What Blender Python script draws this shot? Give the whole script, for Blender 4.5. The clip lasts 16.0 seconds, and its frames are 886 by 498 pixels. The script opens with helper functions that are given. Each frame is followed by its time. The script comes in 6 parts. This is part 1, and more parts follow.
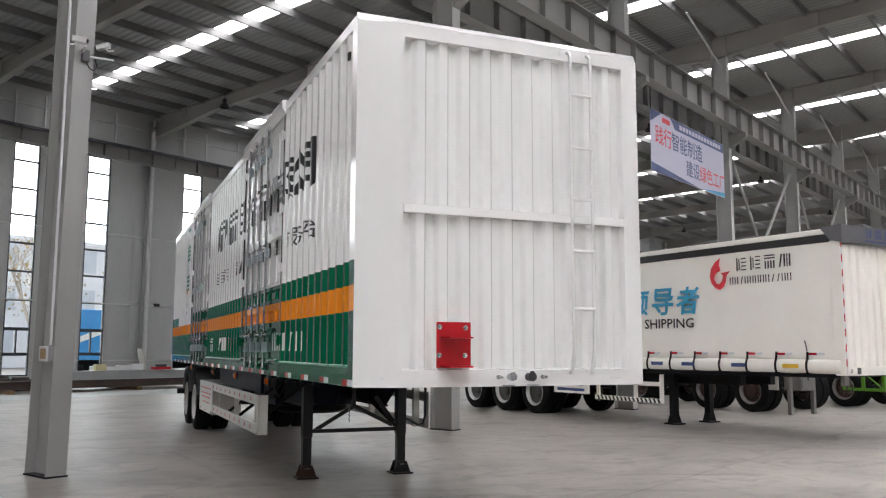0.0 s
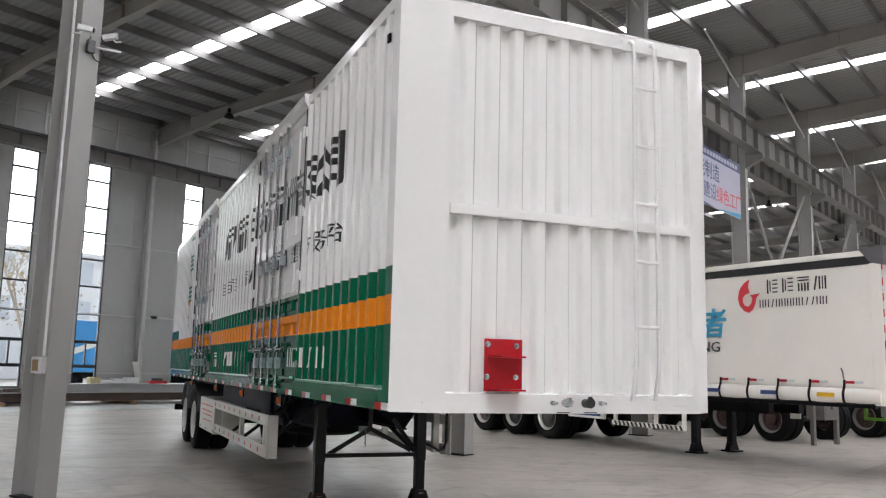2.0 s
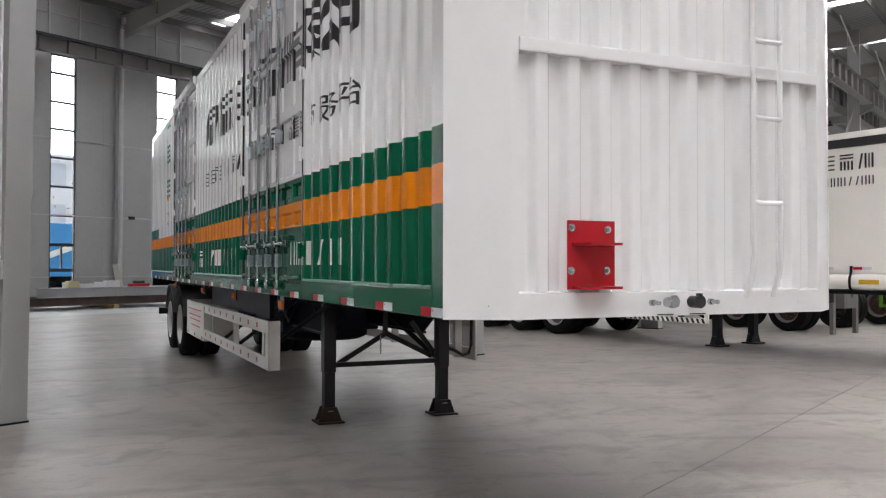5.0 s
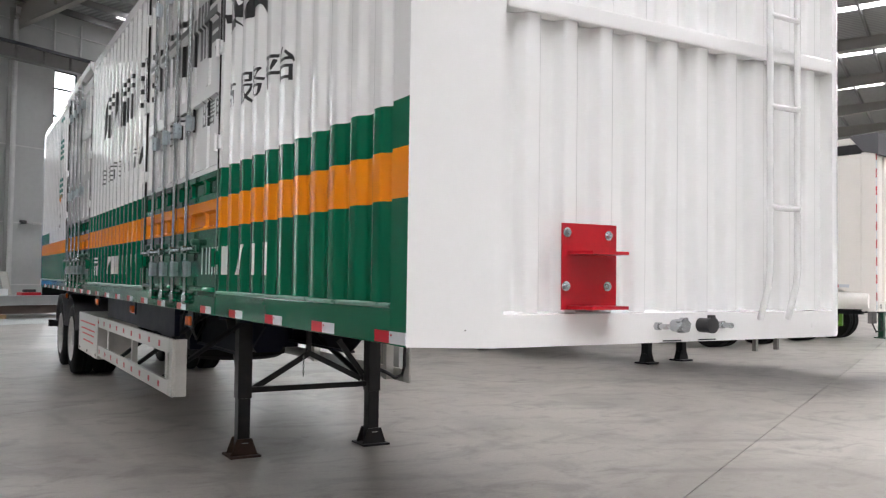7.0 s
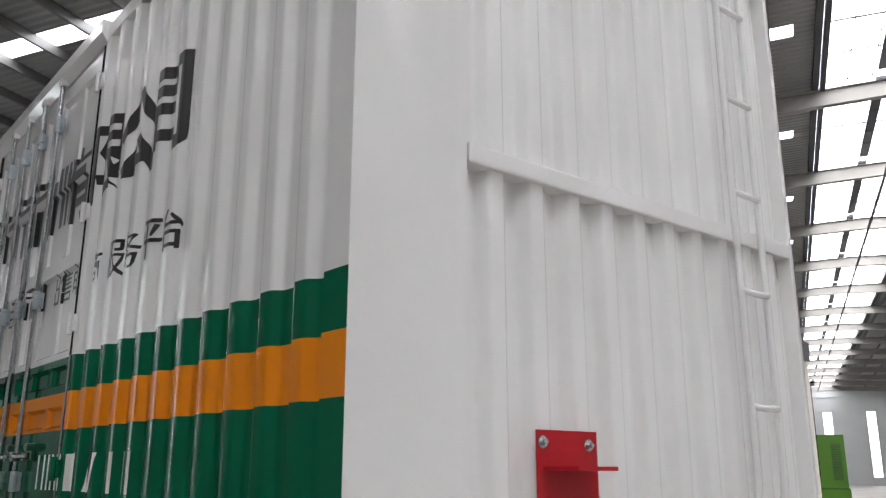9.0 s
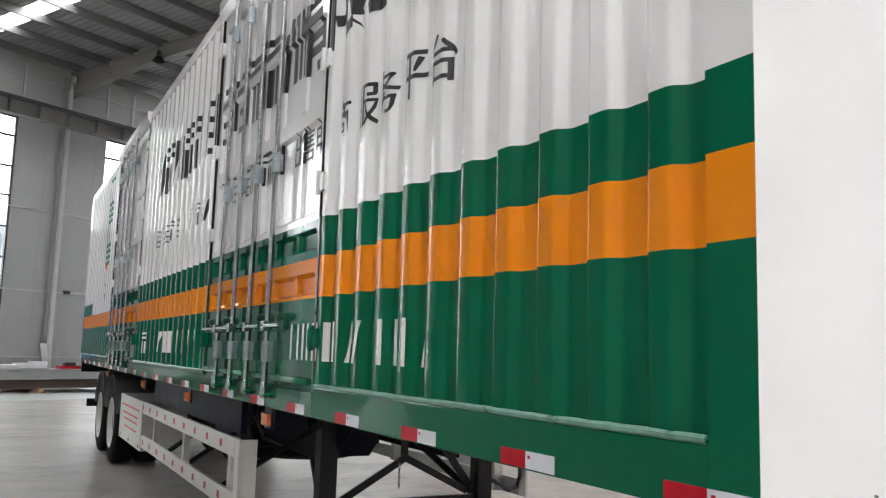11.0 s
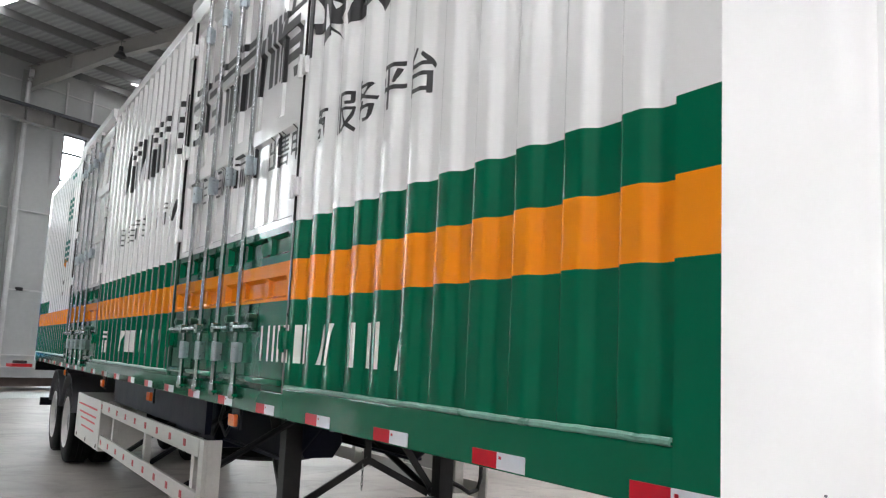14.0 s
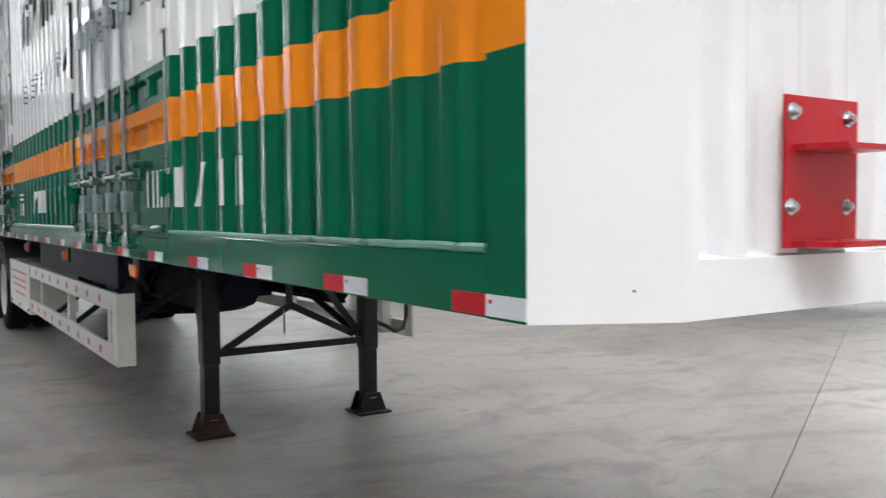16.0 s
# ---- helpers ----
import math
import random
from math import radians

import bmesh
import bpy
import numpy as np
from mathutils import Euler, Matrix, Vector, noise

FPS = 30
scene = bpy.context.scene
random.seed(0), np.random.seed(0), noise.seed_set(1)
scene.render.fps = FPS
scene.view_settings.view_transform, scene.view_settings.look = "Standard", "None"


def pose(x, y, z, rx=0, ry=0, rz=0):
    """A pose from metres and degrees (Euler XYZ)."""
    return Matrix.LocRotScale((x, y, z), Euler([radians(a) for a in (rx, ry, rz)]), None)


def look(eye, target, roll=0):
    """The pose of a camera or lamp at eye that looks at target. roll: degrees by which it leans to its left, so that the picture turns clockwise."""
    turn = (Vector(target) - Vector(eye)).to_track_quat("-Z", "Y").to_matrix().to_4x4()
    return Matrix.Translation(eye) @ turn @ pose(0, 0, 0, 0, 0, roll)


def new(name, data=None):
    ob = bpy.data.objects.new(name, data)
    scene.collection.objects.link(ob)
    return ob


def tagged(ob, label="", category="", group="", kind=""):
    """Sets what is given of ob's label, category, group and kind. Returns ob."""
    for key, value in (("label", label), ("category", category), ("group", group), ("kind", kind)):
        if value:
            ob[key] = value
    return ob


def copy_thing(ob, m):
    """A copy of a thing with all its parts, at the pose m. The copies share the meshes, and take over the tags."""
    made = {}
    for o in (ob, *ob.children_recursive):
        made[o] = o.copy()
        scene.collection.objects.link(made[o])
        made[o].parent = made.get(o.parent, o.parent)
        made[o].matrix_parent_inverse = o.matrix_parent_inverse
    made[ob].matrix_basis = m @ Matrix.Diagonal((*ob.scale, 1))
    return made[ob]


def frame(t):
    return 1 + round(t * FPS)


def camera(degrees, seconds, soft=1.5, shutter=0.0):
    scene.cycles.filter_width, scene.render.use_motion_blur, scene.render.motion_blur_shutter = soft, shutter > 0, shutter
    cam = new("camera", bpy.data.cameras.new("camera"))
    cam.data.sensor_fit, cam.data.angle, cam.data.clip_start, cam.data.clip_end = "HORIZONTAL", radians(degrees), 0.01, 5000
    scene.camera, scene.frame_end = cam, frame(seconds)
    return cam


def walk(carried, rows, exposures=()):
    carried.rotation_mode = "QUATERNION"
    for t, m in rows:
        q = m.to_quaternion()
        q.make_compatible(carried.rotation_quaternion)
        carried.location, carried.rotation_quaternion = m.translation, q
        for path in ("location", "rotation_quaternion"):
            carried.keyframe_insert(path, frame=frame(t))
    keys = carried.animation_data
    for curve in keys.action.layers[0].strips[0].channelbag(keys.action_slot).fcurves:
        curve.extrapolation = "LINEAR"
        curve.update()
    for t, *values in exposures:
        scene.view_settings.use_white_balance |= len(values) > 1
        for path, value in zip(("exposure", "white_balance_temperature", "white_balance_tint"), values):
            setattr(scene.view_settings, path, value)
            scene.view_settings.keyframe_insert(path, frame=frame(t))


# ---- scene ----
cam = camera(55.3, 16.0, 1.2, 0.2)
PATH = [
    (0, (-0.069, -0.088, 1.459), (0.695, 1.745, 1.696), 0.2),
    (0.5, (-0.011, 0.07, 1.465), (0.72, 1.917, 1.702), -0.2),
    (1, (-0.046, 0.268, 1.452), (0.678, 2.117, 1.686), 0.7),
    (1.5, (-0.13, 0.492, 1.473), (0.628, 2.325, 1.729), 1.2),
    (2, (-0.095, 0.703, 1.459), (0.672, 2.528, 1.741), 1.4),
    (2.5, (-0.027, 0.903, 1.474), (0.736, 2.731, 1.756), 1.1),
    (3, (-0.062, 1.1, 1.463), (0.736, 2.912, 1.746), 1.4),
    (3.5, (-0.131, 1.347, 1.488), (0.699, 3.147, 1.756), 1.1),
    (4, (-0.106, 1.519, 1.457), (0.704, 3.343, 1.598), 0.9),
    (4.2, (-0.058, 1.648, 1.442), (0.739, 3.48, 1.531), 0.4),
    (6.3, (0.144, 2.627, 1.456), (1.016, 4.426, 1.477), -0.3),
    (6.5, (0.18, 2.709, 1.458), (1.081, 4.494, 1.492), -0.1),
    (7, (0.237, 2.957, 1.444), (1.244, 4.684, 1.513), 0.8),
    (7.5, (0.279, 3.19, 1.462), (1.37, 4.862, 1.578), 0.6),
    (8, (0.401, 3.377, 1.484), (1.542, 5.004, 1.715), -1.2),
    (8.5, (0.449, 3.506, 1.509), (1.656, 5.058, 1.873), -0.5),
    (9, (0.378, 3.674, 1.535), (1.613, 5.162, 2.045), 0.1),
    (9.5, (0.324, 3.891, 1.513), (1.486, 5.446, 1.993), 1.7),
    (10, (0.393, 4.104, 1.492), (1.418, 5.787, 1.833), 2.2),
    (12.3, (0.331, 4.666, 1.495), (1.227, 6.44, 1.722), 1.6),
    (12.5, (0.317, 4.651, 1.497), (1.258, 6.399, 1.744), 1.8),
    (13, (0.204, 4.613, 1.496), (1.199, 6.326, 1.771), 3.2),
    (13.5, (0.202, 4.549, 1.493), (1.217, 6.253, 1.748), 3.5),
    (14, (0.286, 4.407, 1.488), (1.288, 6.118, 1.75), 2.7),
    (14.5, (0.323, 4.35, 1.465), (1.243, 6.112, 1.688), 2.7),
    (15, (0.286, 4.409, 1.45), (1.162, 6.205, 1.523), 2.6),
    (15.5, (0.345, 4.428, 1.425), (1.284, 6.193, 1.377), 2.2),
    (16, (0.623, 4.334, 1.412), (1.714, 6.008, 1.328), -0.4),
]
EXPOSURE = [(0, 0.0, 6480, 8), (3, 0.08, 6480, 8), (3.5, -0.01, 6500, 9), (4.2, -0.07, 6500, 9), (7, 0.27, 6450, 8), (7.5, 0.21, 6450, 7), (8, 0.02, 6400, 6), (8.5, -0.13, 6400, 6), (9, -0.31, 6400, 7), (9.5, -0.55, 6420, 7), (10.2, 0.08, 6450, 7), (12.5, 0.6, 6500, 7), (13.5, 0.62, 6400, 7), (14.5, 0.57, 6350, 6), (15, 0.5, 6400, 6), (15.5, 0.57, 6400, 6), (16, 0.52, 6250, 5)]
walk(cam, [(t, look(eye, target, roll)) for t, eye, target, roll in PATH], EXPOSURE)

# ---- hall axes: the hall stands turned against the trailer ----
HALL = 28.5
CU, SU = math.cos(radians(HALL)), math.sin(radians(HALL))


def hall(u, v, z=0.0):
    """Hall coordinates (along, across) to world."""
    return Vector((u * CU - v * SU, u * SU + v * CU, z))


HALL_POSE = pose(0, 0, 0, 0, 0, HALL)

# ---- world, sun ----
world = bpy.data.worlds.new("overcast_sky")
scene.world = world
world.use_nodes = True
wn = world.node_tree
sky = wn.nodes.new("ShaderNodeTexSky")
sky.sky_type, sky.sun_disc = "NISHITA", False
sky.sun_elevation, sky.sun_rotation = radians(66), radians(200)
wn.links.new(sky.outputs[0], wn.nodes["Background"].inputs[0])
wn.nodes["Background"].inputs[1].default_value = 0.12
sun_data = bpy.data.lights.new("sun", "SUN")
sun_data.energy, sun_data.angle, sun_data.color = 2.5, radians(10), (1.0, 0.97, 0.93)
sun = new("sun", sun_data)
sun.matrix_world = pose(0, 0, 40, 24, 0, -20)

SKYLIGHT_GLOW = 8.0
GLAZING_GLOW = 9.0
OUTSIDE_GLOW = 7.0
FILL_GLOW = 2.2


# ---- materials ----
def material(name, color, rough=0.5, metal=0.0, vary=0.08, scale=3.0, fine=60.0, bump=0.0, coat=0.0, rough_vary=0.08, spec=0.5, stretch=(1, 1, 1), random_tint=0.0, stain=0.0, stain_color=(0.05, 0.045, 0.04)):
    m = bpy.data.materials.new(name)
    m.use_nodes = True
    nt = m.node_tree
    b = nt.nodes["Principled BSDF"]
    b.inputs["Roughness"].default_value = rough
    b.inputs["Metallic"].default_value = metal
    b.inputs["Specular IOR Level"].default_value = spec
    if coat:
        b.inputs["Coat Weight"].default_value = coat
        b.inputs["Coat Roughness"].default_value = 0.08
    tc = nt.nodes.new("ShaderNodeTexCoord")
    mp = nt.nodes.new("ShaderNodeMapping")
    mp.inputs["Scale"].default_value = stretch
    nt.links.new(tc.outputs["Object"], mp.inputs[0])
    n1 = nt.nodes.new("ShaderNodeTexNoise")
    n1.inputs["Scale"].default_value, n1.inputs["Detail"].default_value = scale, 5
    n2 = nt.nodes.new("ShaderNodeTexNoise")
    n2.inputs["Scale"].default_value, n2.inputs["Detail"].default_value = fine, 3
    nt.links.new(mp.outputs[0], n1.inputs[0])
    nt.links.new(mp.outputs[0], n2.inputs[0])
    mix = nt.nodes.new("ShaderNodeMix")
    mix.data_type = "FLOAT"
    mix.inputs[0].default_value = 0.3
    nt.links.new(n1.outputs[0], mix.inputs[2])
    nt.links.new(n2.outputs[0], mix.inputs[3])
    ramp = nt.nodes.new("ShaderNodeValToRGB")
    ramp.color_ramp.elements[0].position, ramp.color_ramp.elements[1].position = 0.3, 0.7
    ramp.color_ramp.elements[0].color = (*[c * (1 - vary) for c in color], 1)
    ramp.color_ramp.elements[1].color = (*[min(1, c * (1 + vary)) for c in color], 1)
    nt.links.new(mix.outputs[0], ramp.inputs[0])
    out = ramp.outputs[0]
    if stain:
        n3 = nt.nodes.new("ShaderNodeTexNoise")
        n3.inputs["Scale"].default_value, n3.inputs["Detail"].default_value = scale * 0.45, 8
        n3.inputs["Roughness"].default_value = 0.65
        nt.links.new(mp.outputs[0], n3.inputs[0])
        r3 = nt.nodes.new("ShaderNodeMapRange")
        r3.inputs[1].default_value, r3.inputs[2].default_value, r3.inputs[4].default_value = 0.5, 0.72, stain
        nt.links.new(n3.outputs[0], r3.inputs[0])
        mx = nt.nodes.new("ShaderNodeMix")
        mx.data_type = "RGBA"
        mx.inputs[7].default_value = (*stain_color, 1)
        nt.links.new(r3.outputs[0], mx.inputs[0])
        nt.links.new(out, mx.inputs[6])
        out = mx.outputs[2]
    if random_tint:
        oi = nt.nodes.new("ShaderNodeObjectInfo")
        rr = nt.nodes.new("ShaderNodeMapRange")
        rr.inputs[3].default_value, rr.inputs[4].default_value = 1 - random_tint, 1 + random_tint
        nt.links.new(oi.outputs["Random"], rr.inputs[0])
        hs = nt.nodes.new("ShaderNodeHueSaturation")
        nt.links.new(rr.outputs[0], hs.inputs["Value"])
        nt.links.new(out, hs.inputs["Color"])
        out = hs.outputs[0]
    nt.links.new(out, b.inputs["Base Color"])
    if rough_vary:
        r2 = nt.nodes.new("ShaderNodeMapRange")
        r2.inputs[3].default_value, r2.inputs[4].default_value = max(0.02, rough - rough_vary), min(1, rough + rough_vary)
        nt.links.new(n1.outputs[0], r2.inputs[0])
        nt.links.new(r2.outputs[0], b.inputs["Roughness"])
    if bump:
        bp = nt.nodes.new("ShaderNodeBump")
        bp.inputs["Strength"].default_value = bump
        bp.inputs["Distance"].default_value = 0.01
        nt.links.new(n2.outputs[0], bp.inputs["Height"])
        nt.links.new(bp.outputs[0], b.inputs["Normal"])
    return m


def add_scuffs(m):
    """Long dark tyre scuffs and small dark spots over a floor material."""
    nt = m.node_tree
    b = nt.nodes["Principled BSDF"]
    base = b.inputs["Base Color"].links[0].from_socket
    geo = nt.nodes.new("ShaderNodeNewGeometry")
    out = base
    def mixed(factor, color):
        mx = nt.nodes.new("ShaderNodeMix")
        mx.data_type = "RGBA"
        mx.inputs[7].default_value = (*color, 1)
        nt.links.new(factor, mx.inputs[0])
        nt.links.new(out, mx.inputs[6])
        return mx.outputs[2]

    def noise(turn, stretch, scale, detail, distortion):
        mp = nt.nodes.new("ShaderNodeMapping")
        mp.inputs["Rotation"].default_value[2] = radians(turn)
        mp.inputs["Scale"].default_value = stretch
        nt.links.new(geo.outputs["Position"], mp.inputs[0])
        n = nt.nodes.new("ShaderNodeTexNoise")
        n.inputs["Scale"].default_value, n.inputs["Detail"].default_value, n.inputs["Distortion"].default_value = scale, detail, distortion
        n.inputs["Roughness"].default_value = 0.6
        nt.links.new(mp.outputs[0], n.inputs[0])
        return n.outputs[0]

    def ranged(value, lo, hi, amount):
        r = nt.nodes.new("ShaderNodeMapRange")
        r.inputs[1].default_value, r.inputs[2].default_value, r.inputs[4].default_value = lo, hi, amount
        nt.links.new(value, r.inputs[0])
        return r.outputs[0]

    # smudges of three sizes, some drawn out
    for turn, stretch, scale, lo, hi, amount in ((10, (1, 1.2, 1), 0.35, 0.46, 0.66, 0.45), (-40, (1, 1.25, 1), 1.3, 0.53, 0.68, 0.45), (25, (0.8, 1.3, 1), 2.8, 0.55, 0.72, 0.4), (80, (0.7, 1.5, 1), 2.2, 0.58, 0.72, 0.4), (0, (1, 1, 1), 9.0, 0.64, 0.74, 0.4)):
        out = mixed(ranged(noise(turn, stretch, scale, 4, 1.0), lo, hi, amount), (0.125, 0.113, 0.10))
    # tyre arcs: thin rings about far points, broken up by noise
    for x, y, step, seed in ((14, -9, 0.9, 20), (-12, 6, 1.3, 75), (6, 22, 1.1, 140)):
        mp = nt.nodes.new("ShaderNodeMapping")
        mp.inputs["Location"].default_value = (x, y, 0)
        nt.links.new(geo.outputs["Position"], mp.inputs[0])
        w = nt.nodes.new("ShaderNodeTexWave")
        w.wave_type, w.rings_direction = "RINGS", "Z"
        w.inputs["Scale"].default_value, w.inputs["Distortion"].default_value, w.inputs["Detail"].default_value, w.inputs["Detail Scale"].default_value = 0.3 / step, 2.2, 3, 0.35
        nt.links.new(mp.outputs[0], w.inputs[0])
        k = nt.nodes.new("ShaderNodeMath")
        k.operation = "MULTIPLY"
        nt.links.new(ranged(w.outputs["Fac"], 0.94, 1.0, 0.28), k.inputs[0])
        nt.links.new(ranged(noise(seed, (1, 1, 1), 0.55, 5, 0.5), 0.5, 0.62, 1.0), k.inputs[1])
        out = mixed(k.outputs[0], (0.085, 0.08, 0.075))
    nt.links.new(out, b.inputs["Base Color"])


def add_ribs(m, period, strength, axis="X"):
    """Fine parallel sheet ribs as relief."""
    nt = m.node_tree
    tc = nt.nodes.new("ShaderNodeTexCoord")
    w = nt.nodes.new("ShaderNodeTexWave")
    w.bands_direction = axis
    w.inputs["Scale"].default_value = 0.314 / period
    w.inputs["Distortion"].default_value, w.inputs["Detail"].default_value, w.inputs["Detail Scale"].default_value = 0.25, 2, 0.4
    nt.links.new(tc.outputs["Object"], w.inputs[0])
    bp = nt.nodes.new("ShaderNodeBump")
    bp.inputs["Strength"].default_value, bp.inputs["Distance"].default_value = strength, 0.03
    nt.links.new(w.outputs["Fac"], bp.inputs["Height"])
    nt.links.new(bp.outputs[0], nt.nodes["Principled BSDF"].inputs["Normal"])


def glowing(name, color, strength):
    m = bpy.data.materials.new(name)
    m.use_nodes = True
    b = m.node_tree.nodes["Principled BSDF"]
    b.inputs["Base Color"].default_value = (*color, 1)
    b.inputs["Emission Color"].default_value = (*color, 1)
    b.inputs["Emission Strength"].default_value = strength
    b.inputs["Roughness"].default_value = 0.6
    return m


WHITE = material("white_trailer_paint", (0.81, 0.81, 0.805), 0.10, vary=0.02, scale=1.2, fine=9, bump=0.004, rough_vary=0.03, spec=0.6)
GREEN = material("green_trailer_paint", (0.002, 0.112, 0.054), 0.10, vary=0.1, scale=1.2, fine=12, bump=0.003, spec=0.2, rough_vary=0.03)
ORANGE = material("orange_trailer_paint", (0.80, 0.25, 0.010), 0.09, vary=0.05, scale=1.2, fine=12, bump=0.003, spec=0.18, rough_vary=0.03)
RED = material("red_gloss_paint", (0.43, 0.007, 0.016), 0.3, vary=0.08, scale=8, bump=0.05, spec=0.3)
BLACK_INK = material("black_lettering", (0.012, 0.012, 0.013), 0.35, vary=0.1)
WHITE_INK = material("white_lettering", (0.74, 0.76, 0.72), 0.35, vary=0.04)
TEAL_INK = material("green_blue_lettering", (0.01, 0.16, 0.13), 0.4, vary=0.05)
BLUE_INK = material("light_blue_lettering", (0.03, 0.30, 0.52), 0.45, vary=0.05)
NAVY_INK = material("dark_blue_print", (0.035, 0.06, 0.19), 0.45, vary=0.08)
RED_INK = material("red_print", (0.62, 0.03, 0.05), 0.45, vary=0.05)
CHASSIS = material("black_chassis_paint", (0.006, 0.0065, 0.009), 0.4, vary=0.3, scale=6, bump=0.1, spec=0.16)
CHASSIS_BLUE = material("dark_blue_chassis_paint", (0.0035, 0.005, 0.017), 0.5, vary=0.25, scale=5, bump=0.1, spec=0.12)
RUBBER = material("tyre_rubber", (0.008, 0.008, 0.0085), 0.75, vary=0.2, scale=10, bump=0.25, spec=0.1)
STEEL = material("galvanised_steel", (0.46, 0.48, 0.49), 0.24, 0.95, vary=0.12, scale=8, bump=0.08)
DARK_STEEL = material("dull_dark_steel", (0.16, 0.155, 0.15), 0.5, 0.3, vary=0.15, scale=10)
DISC = material("wheel_disc_paint", (0.085, 0.083, 0.08), 0.45, 0.3, vary=0.2, scale=10)
RIM = material("wheel_rim_steel", (0.55, 0.55, 0.53), 0.4, 0.7, vary=0.15, scale=10)
ALU = material("aluminium_guard", (0.56, 0.545, 0.51), 0.35, 0.55, vary=0.10, scale=5, stretch=(1, 0.1, 1))
TAPE_RED = material("red_reflective_tape", (0.46, 0.008, 0.022), 0.35, vary=0.1, scale=20, spec=0.2)
TAPE_WHITE = material("white_reflective_tape", (0.64, 0.67, 0.71), 0.35, vary=0.06, scale=20, spec=0.3)
AMBER = material("amber_lens", (0.75, 0.14, 0.02), 0.2, vary=0.1, coat=0.5)
CONCRETE = material("concrete_floor", (0.345, 0.322, 0.292), 0.42, vary=0.16, scale=0.7, fine=35, bump=0.1, rough_vary=0.14, random_tint=0.03, stain=0.4, stain_color=(0.14, 0.13, 0.12))
add_scuffs(CONCRETE)
COLUMN = material("grey_column_paint", (0.335, 0.337, 0.325), 0.42, vary=0.05, scale=1.5, bump=0.03, stain=0.12, stain_color=(0.22, 0.21, 0.2))
FRAME = material("grey_frame_paint", (0.33, 0.318, 0.295), 0.5, vary=0.06, scale=1.5)
PURLIN = material("galvanised_purlin", (0.195, 0.195, 0.192), 0.4, 0.3, vary=0.12, scale=2)
ROOF = material("grey_roof_sheet", (0.30, 0.305, 0.305), 0.4, vary=0.12, scale=0.4, fine=8)
add_ribs(ROOF, 0.25, 0.8)
WALL = material("grey_wall_sheet", (0.455, 0.47, 0.468), 0.45, vary=0.09, scale=0.35, fine=6)
GIRT = material("galvanised_girt", (0.60, 0.605, 0.60), 0.45, 0.1, vary=0.1)
DARK_FRAME = material("dark_window_frame", (0.03, 0.035, 0.045), 0.45, vary=0.1)
CRANE = material("crane_beam_paint", (0.225, 0.225, 0.216), 0.5, vary=0.1, scale=1.5, stain=0.2)
CURTAIN = material("white_curtain_tarpaulin", (0.88, 0.85, 0.80), 0.5, vary=0.03, scale=1.5, bump=0.05)
GREYCAP = material("grey_cap_metal", (0.13, 0.13, 0.138), 0.5, 0.1, vary=0.08)
BLACKSTRAP = material("black_strap", (0.012, 0.011, 0.011), 0.85, vary=0.15, spec=0.1)
YELLOW = material("yellow_sticker", (0.72, 0.42, 0.02), 0.4, vary=0.05)
MACHINE_GREEN = material("bright_green_machine_paint", (0.075, 0.21, 0.012), 0.45, vary=0.08, scale=2)
RUST = material("rusty_steel_stock", (0.075, 0.055, 0.045), 0.7, vary=0.3, scale=3, bump=0.2)
STOCK = material("grey_steel_stock", (0.40, 0.41, 0.41), 0.45, 0.3, vary=0.12, scale=2)
PLASTIC_WHITE = material("white_camera_plastic", (0.72, 0.73, 0.74), 0.35, vary=0.03)
PLASTIC_BLACK = material("black_plastic", (0.018, 0.018, 0.02), 0.4, vary=0.1)
BANNER = material("pale_banner_cloth", (0.48, 0.48, 0.60), 0.55, vary=0.04, scale=1.5)
BLUE_LORRY = material("blue_lorry_paint", (0.05, 0.27, 0.60), 0.3, vary=0.08)
# Bark and leaves are tinted pale: outdoor glare put into their colour.
BARK = material("tree_bark", (0.50, 0.45, 0.40), 0.8, vary=0.25, scale=12, bump=0.3)
LEAF = material("dry_leaves", (0.45, 0.34, 0.16), 0.7, vary=0.3)
WOOD = material("wooden_box", (0.33, 0.22, 0.12), 0.6, vary=0.2, scale=6)
SKYLIGHT = glowing("translucent_skylight_sheet", (1.0, 0.965, 1.0), SKYLIGHT_GLOW)
GLAZING = glowing("translucent_ridge_glazing", (1.0, 0.965, 1.0), GLAZING_GLOW)
OUTSIDE = glowing("bright_overcast_distance", (0.95, 0.98, 1.0), OUTSIDE_GLOW)
FILL_SKY = glowing("fill_distance", (1.0, 0.98, 0.97), FILL_GLOW)
GLASS = bpy.data.materials.new("window_glass")
GLASS.use_nodes = True
gb = GLASS.node_tree.nodes["Principled BSDF"]
gb.inputs["Transmission Weight"].default_value, gb.inputs["Roughness"].default_value, gb.inputs["IOR"].default_value = 1.0, 0.02, 1.05


# ---- mesh helpers ----
def obj(name, verts, faces, mats, parent=None, label="", smooth=False, idx=None):
    me = bpy.data.meshes.new(name)
    me.from_pydata([tuple(v) for v in verts], [], faces)
    for m in mats if isinstance(mats, (list, tuple)) else [mats]:
        me.materials.append(m)
    if idx:
        me.polygons.foreach_set("material_index", idx)
    if smooth:
        me.polygons.foreach_set("use_smooth", [True] * len(me.polygons))
    me.update()
    ob = new(name, me)
    if parent:
        ob.parent = parent
    if label:
        tagged(ob, label)
    return ob


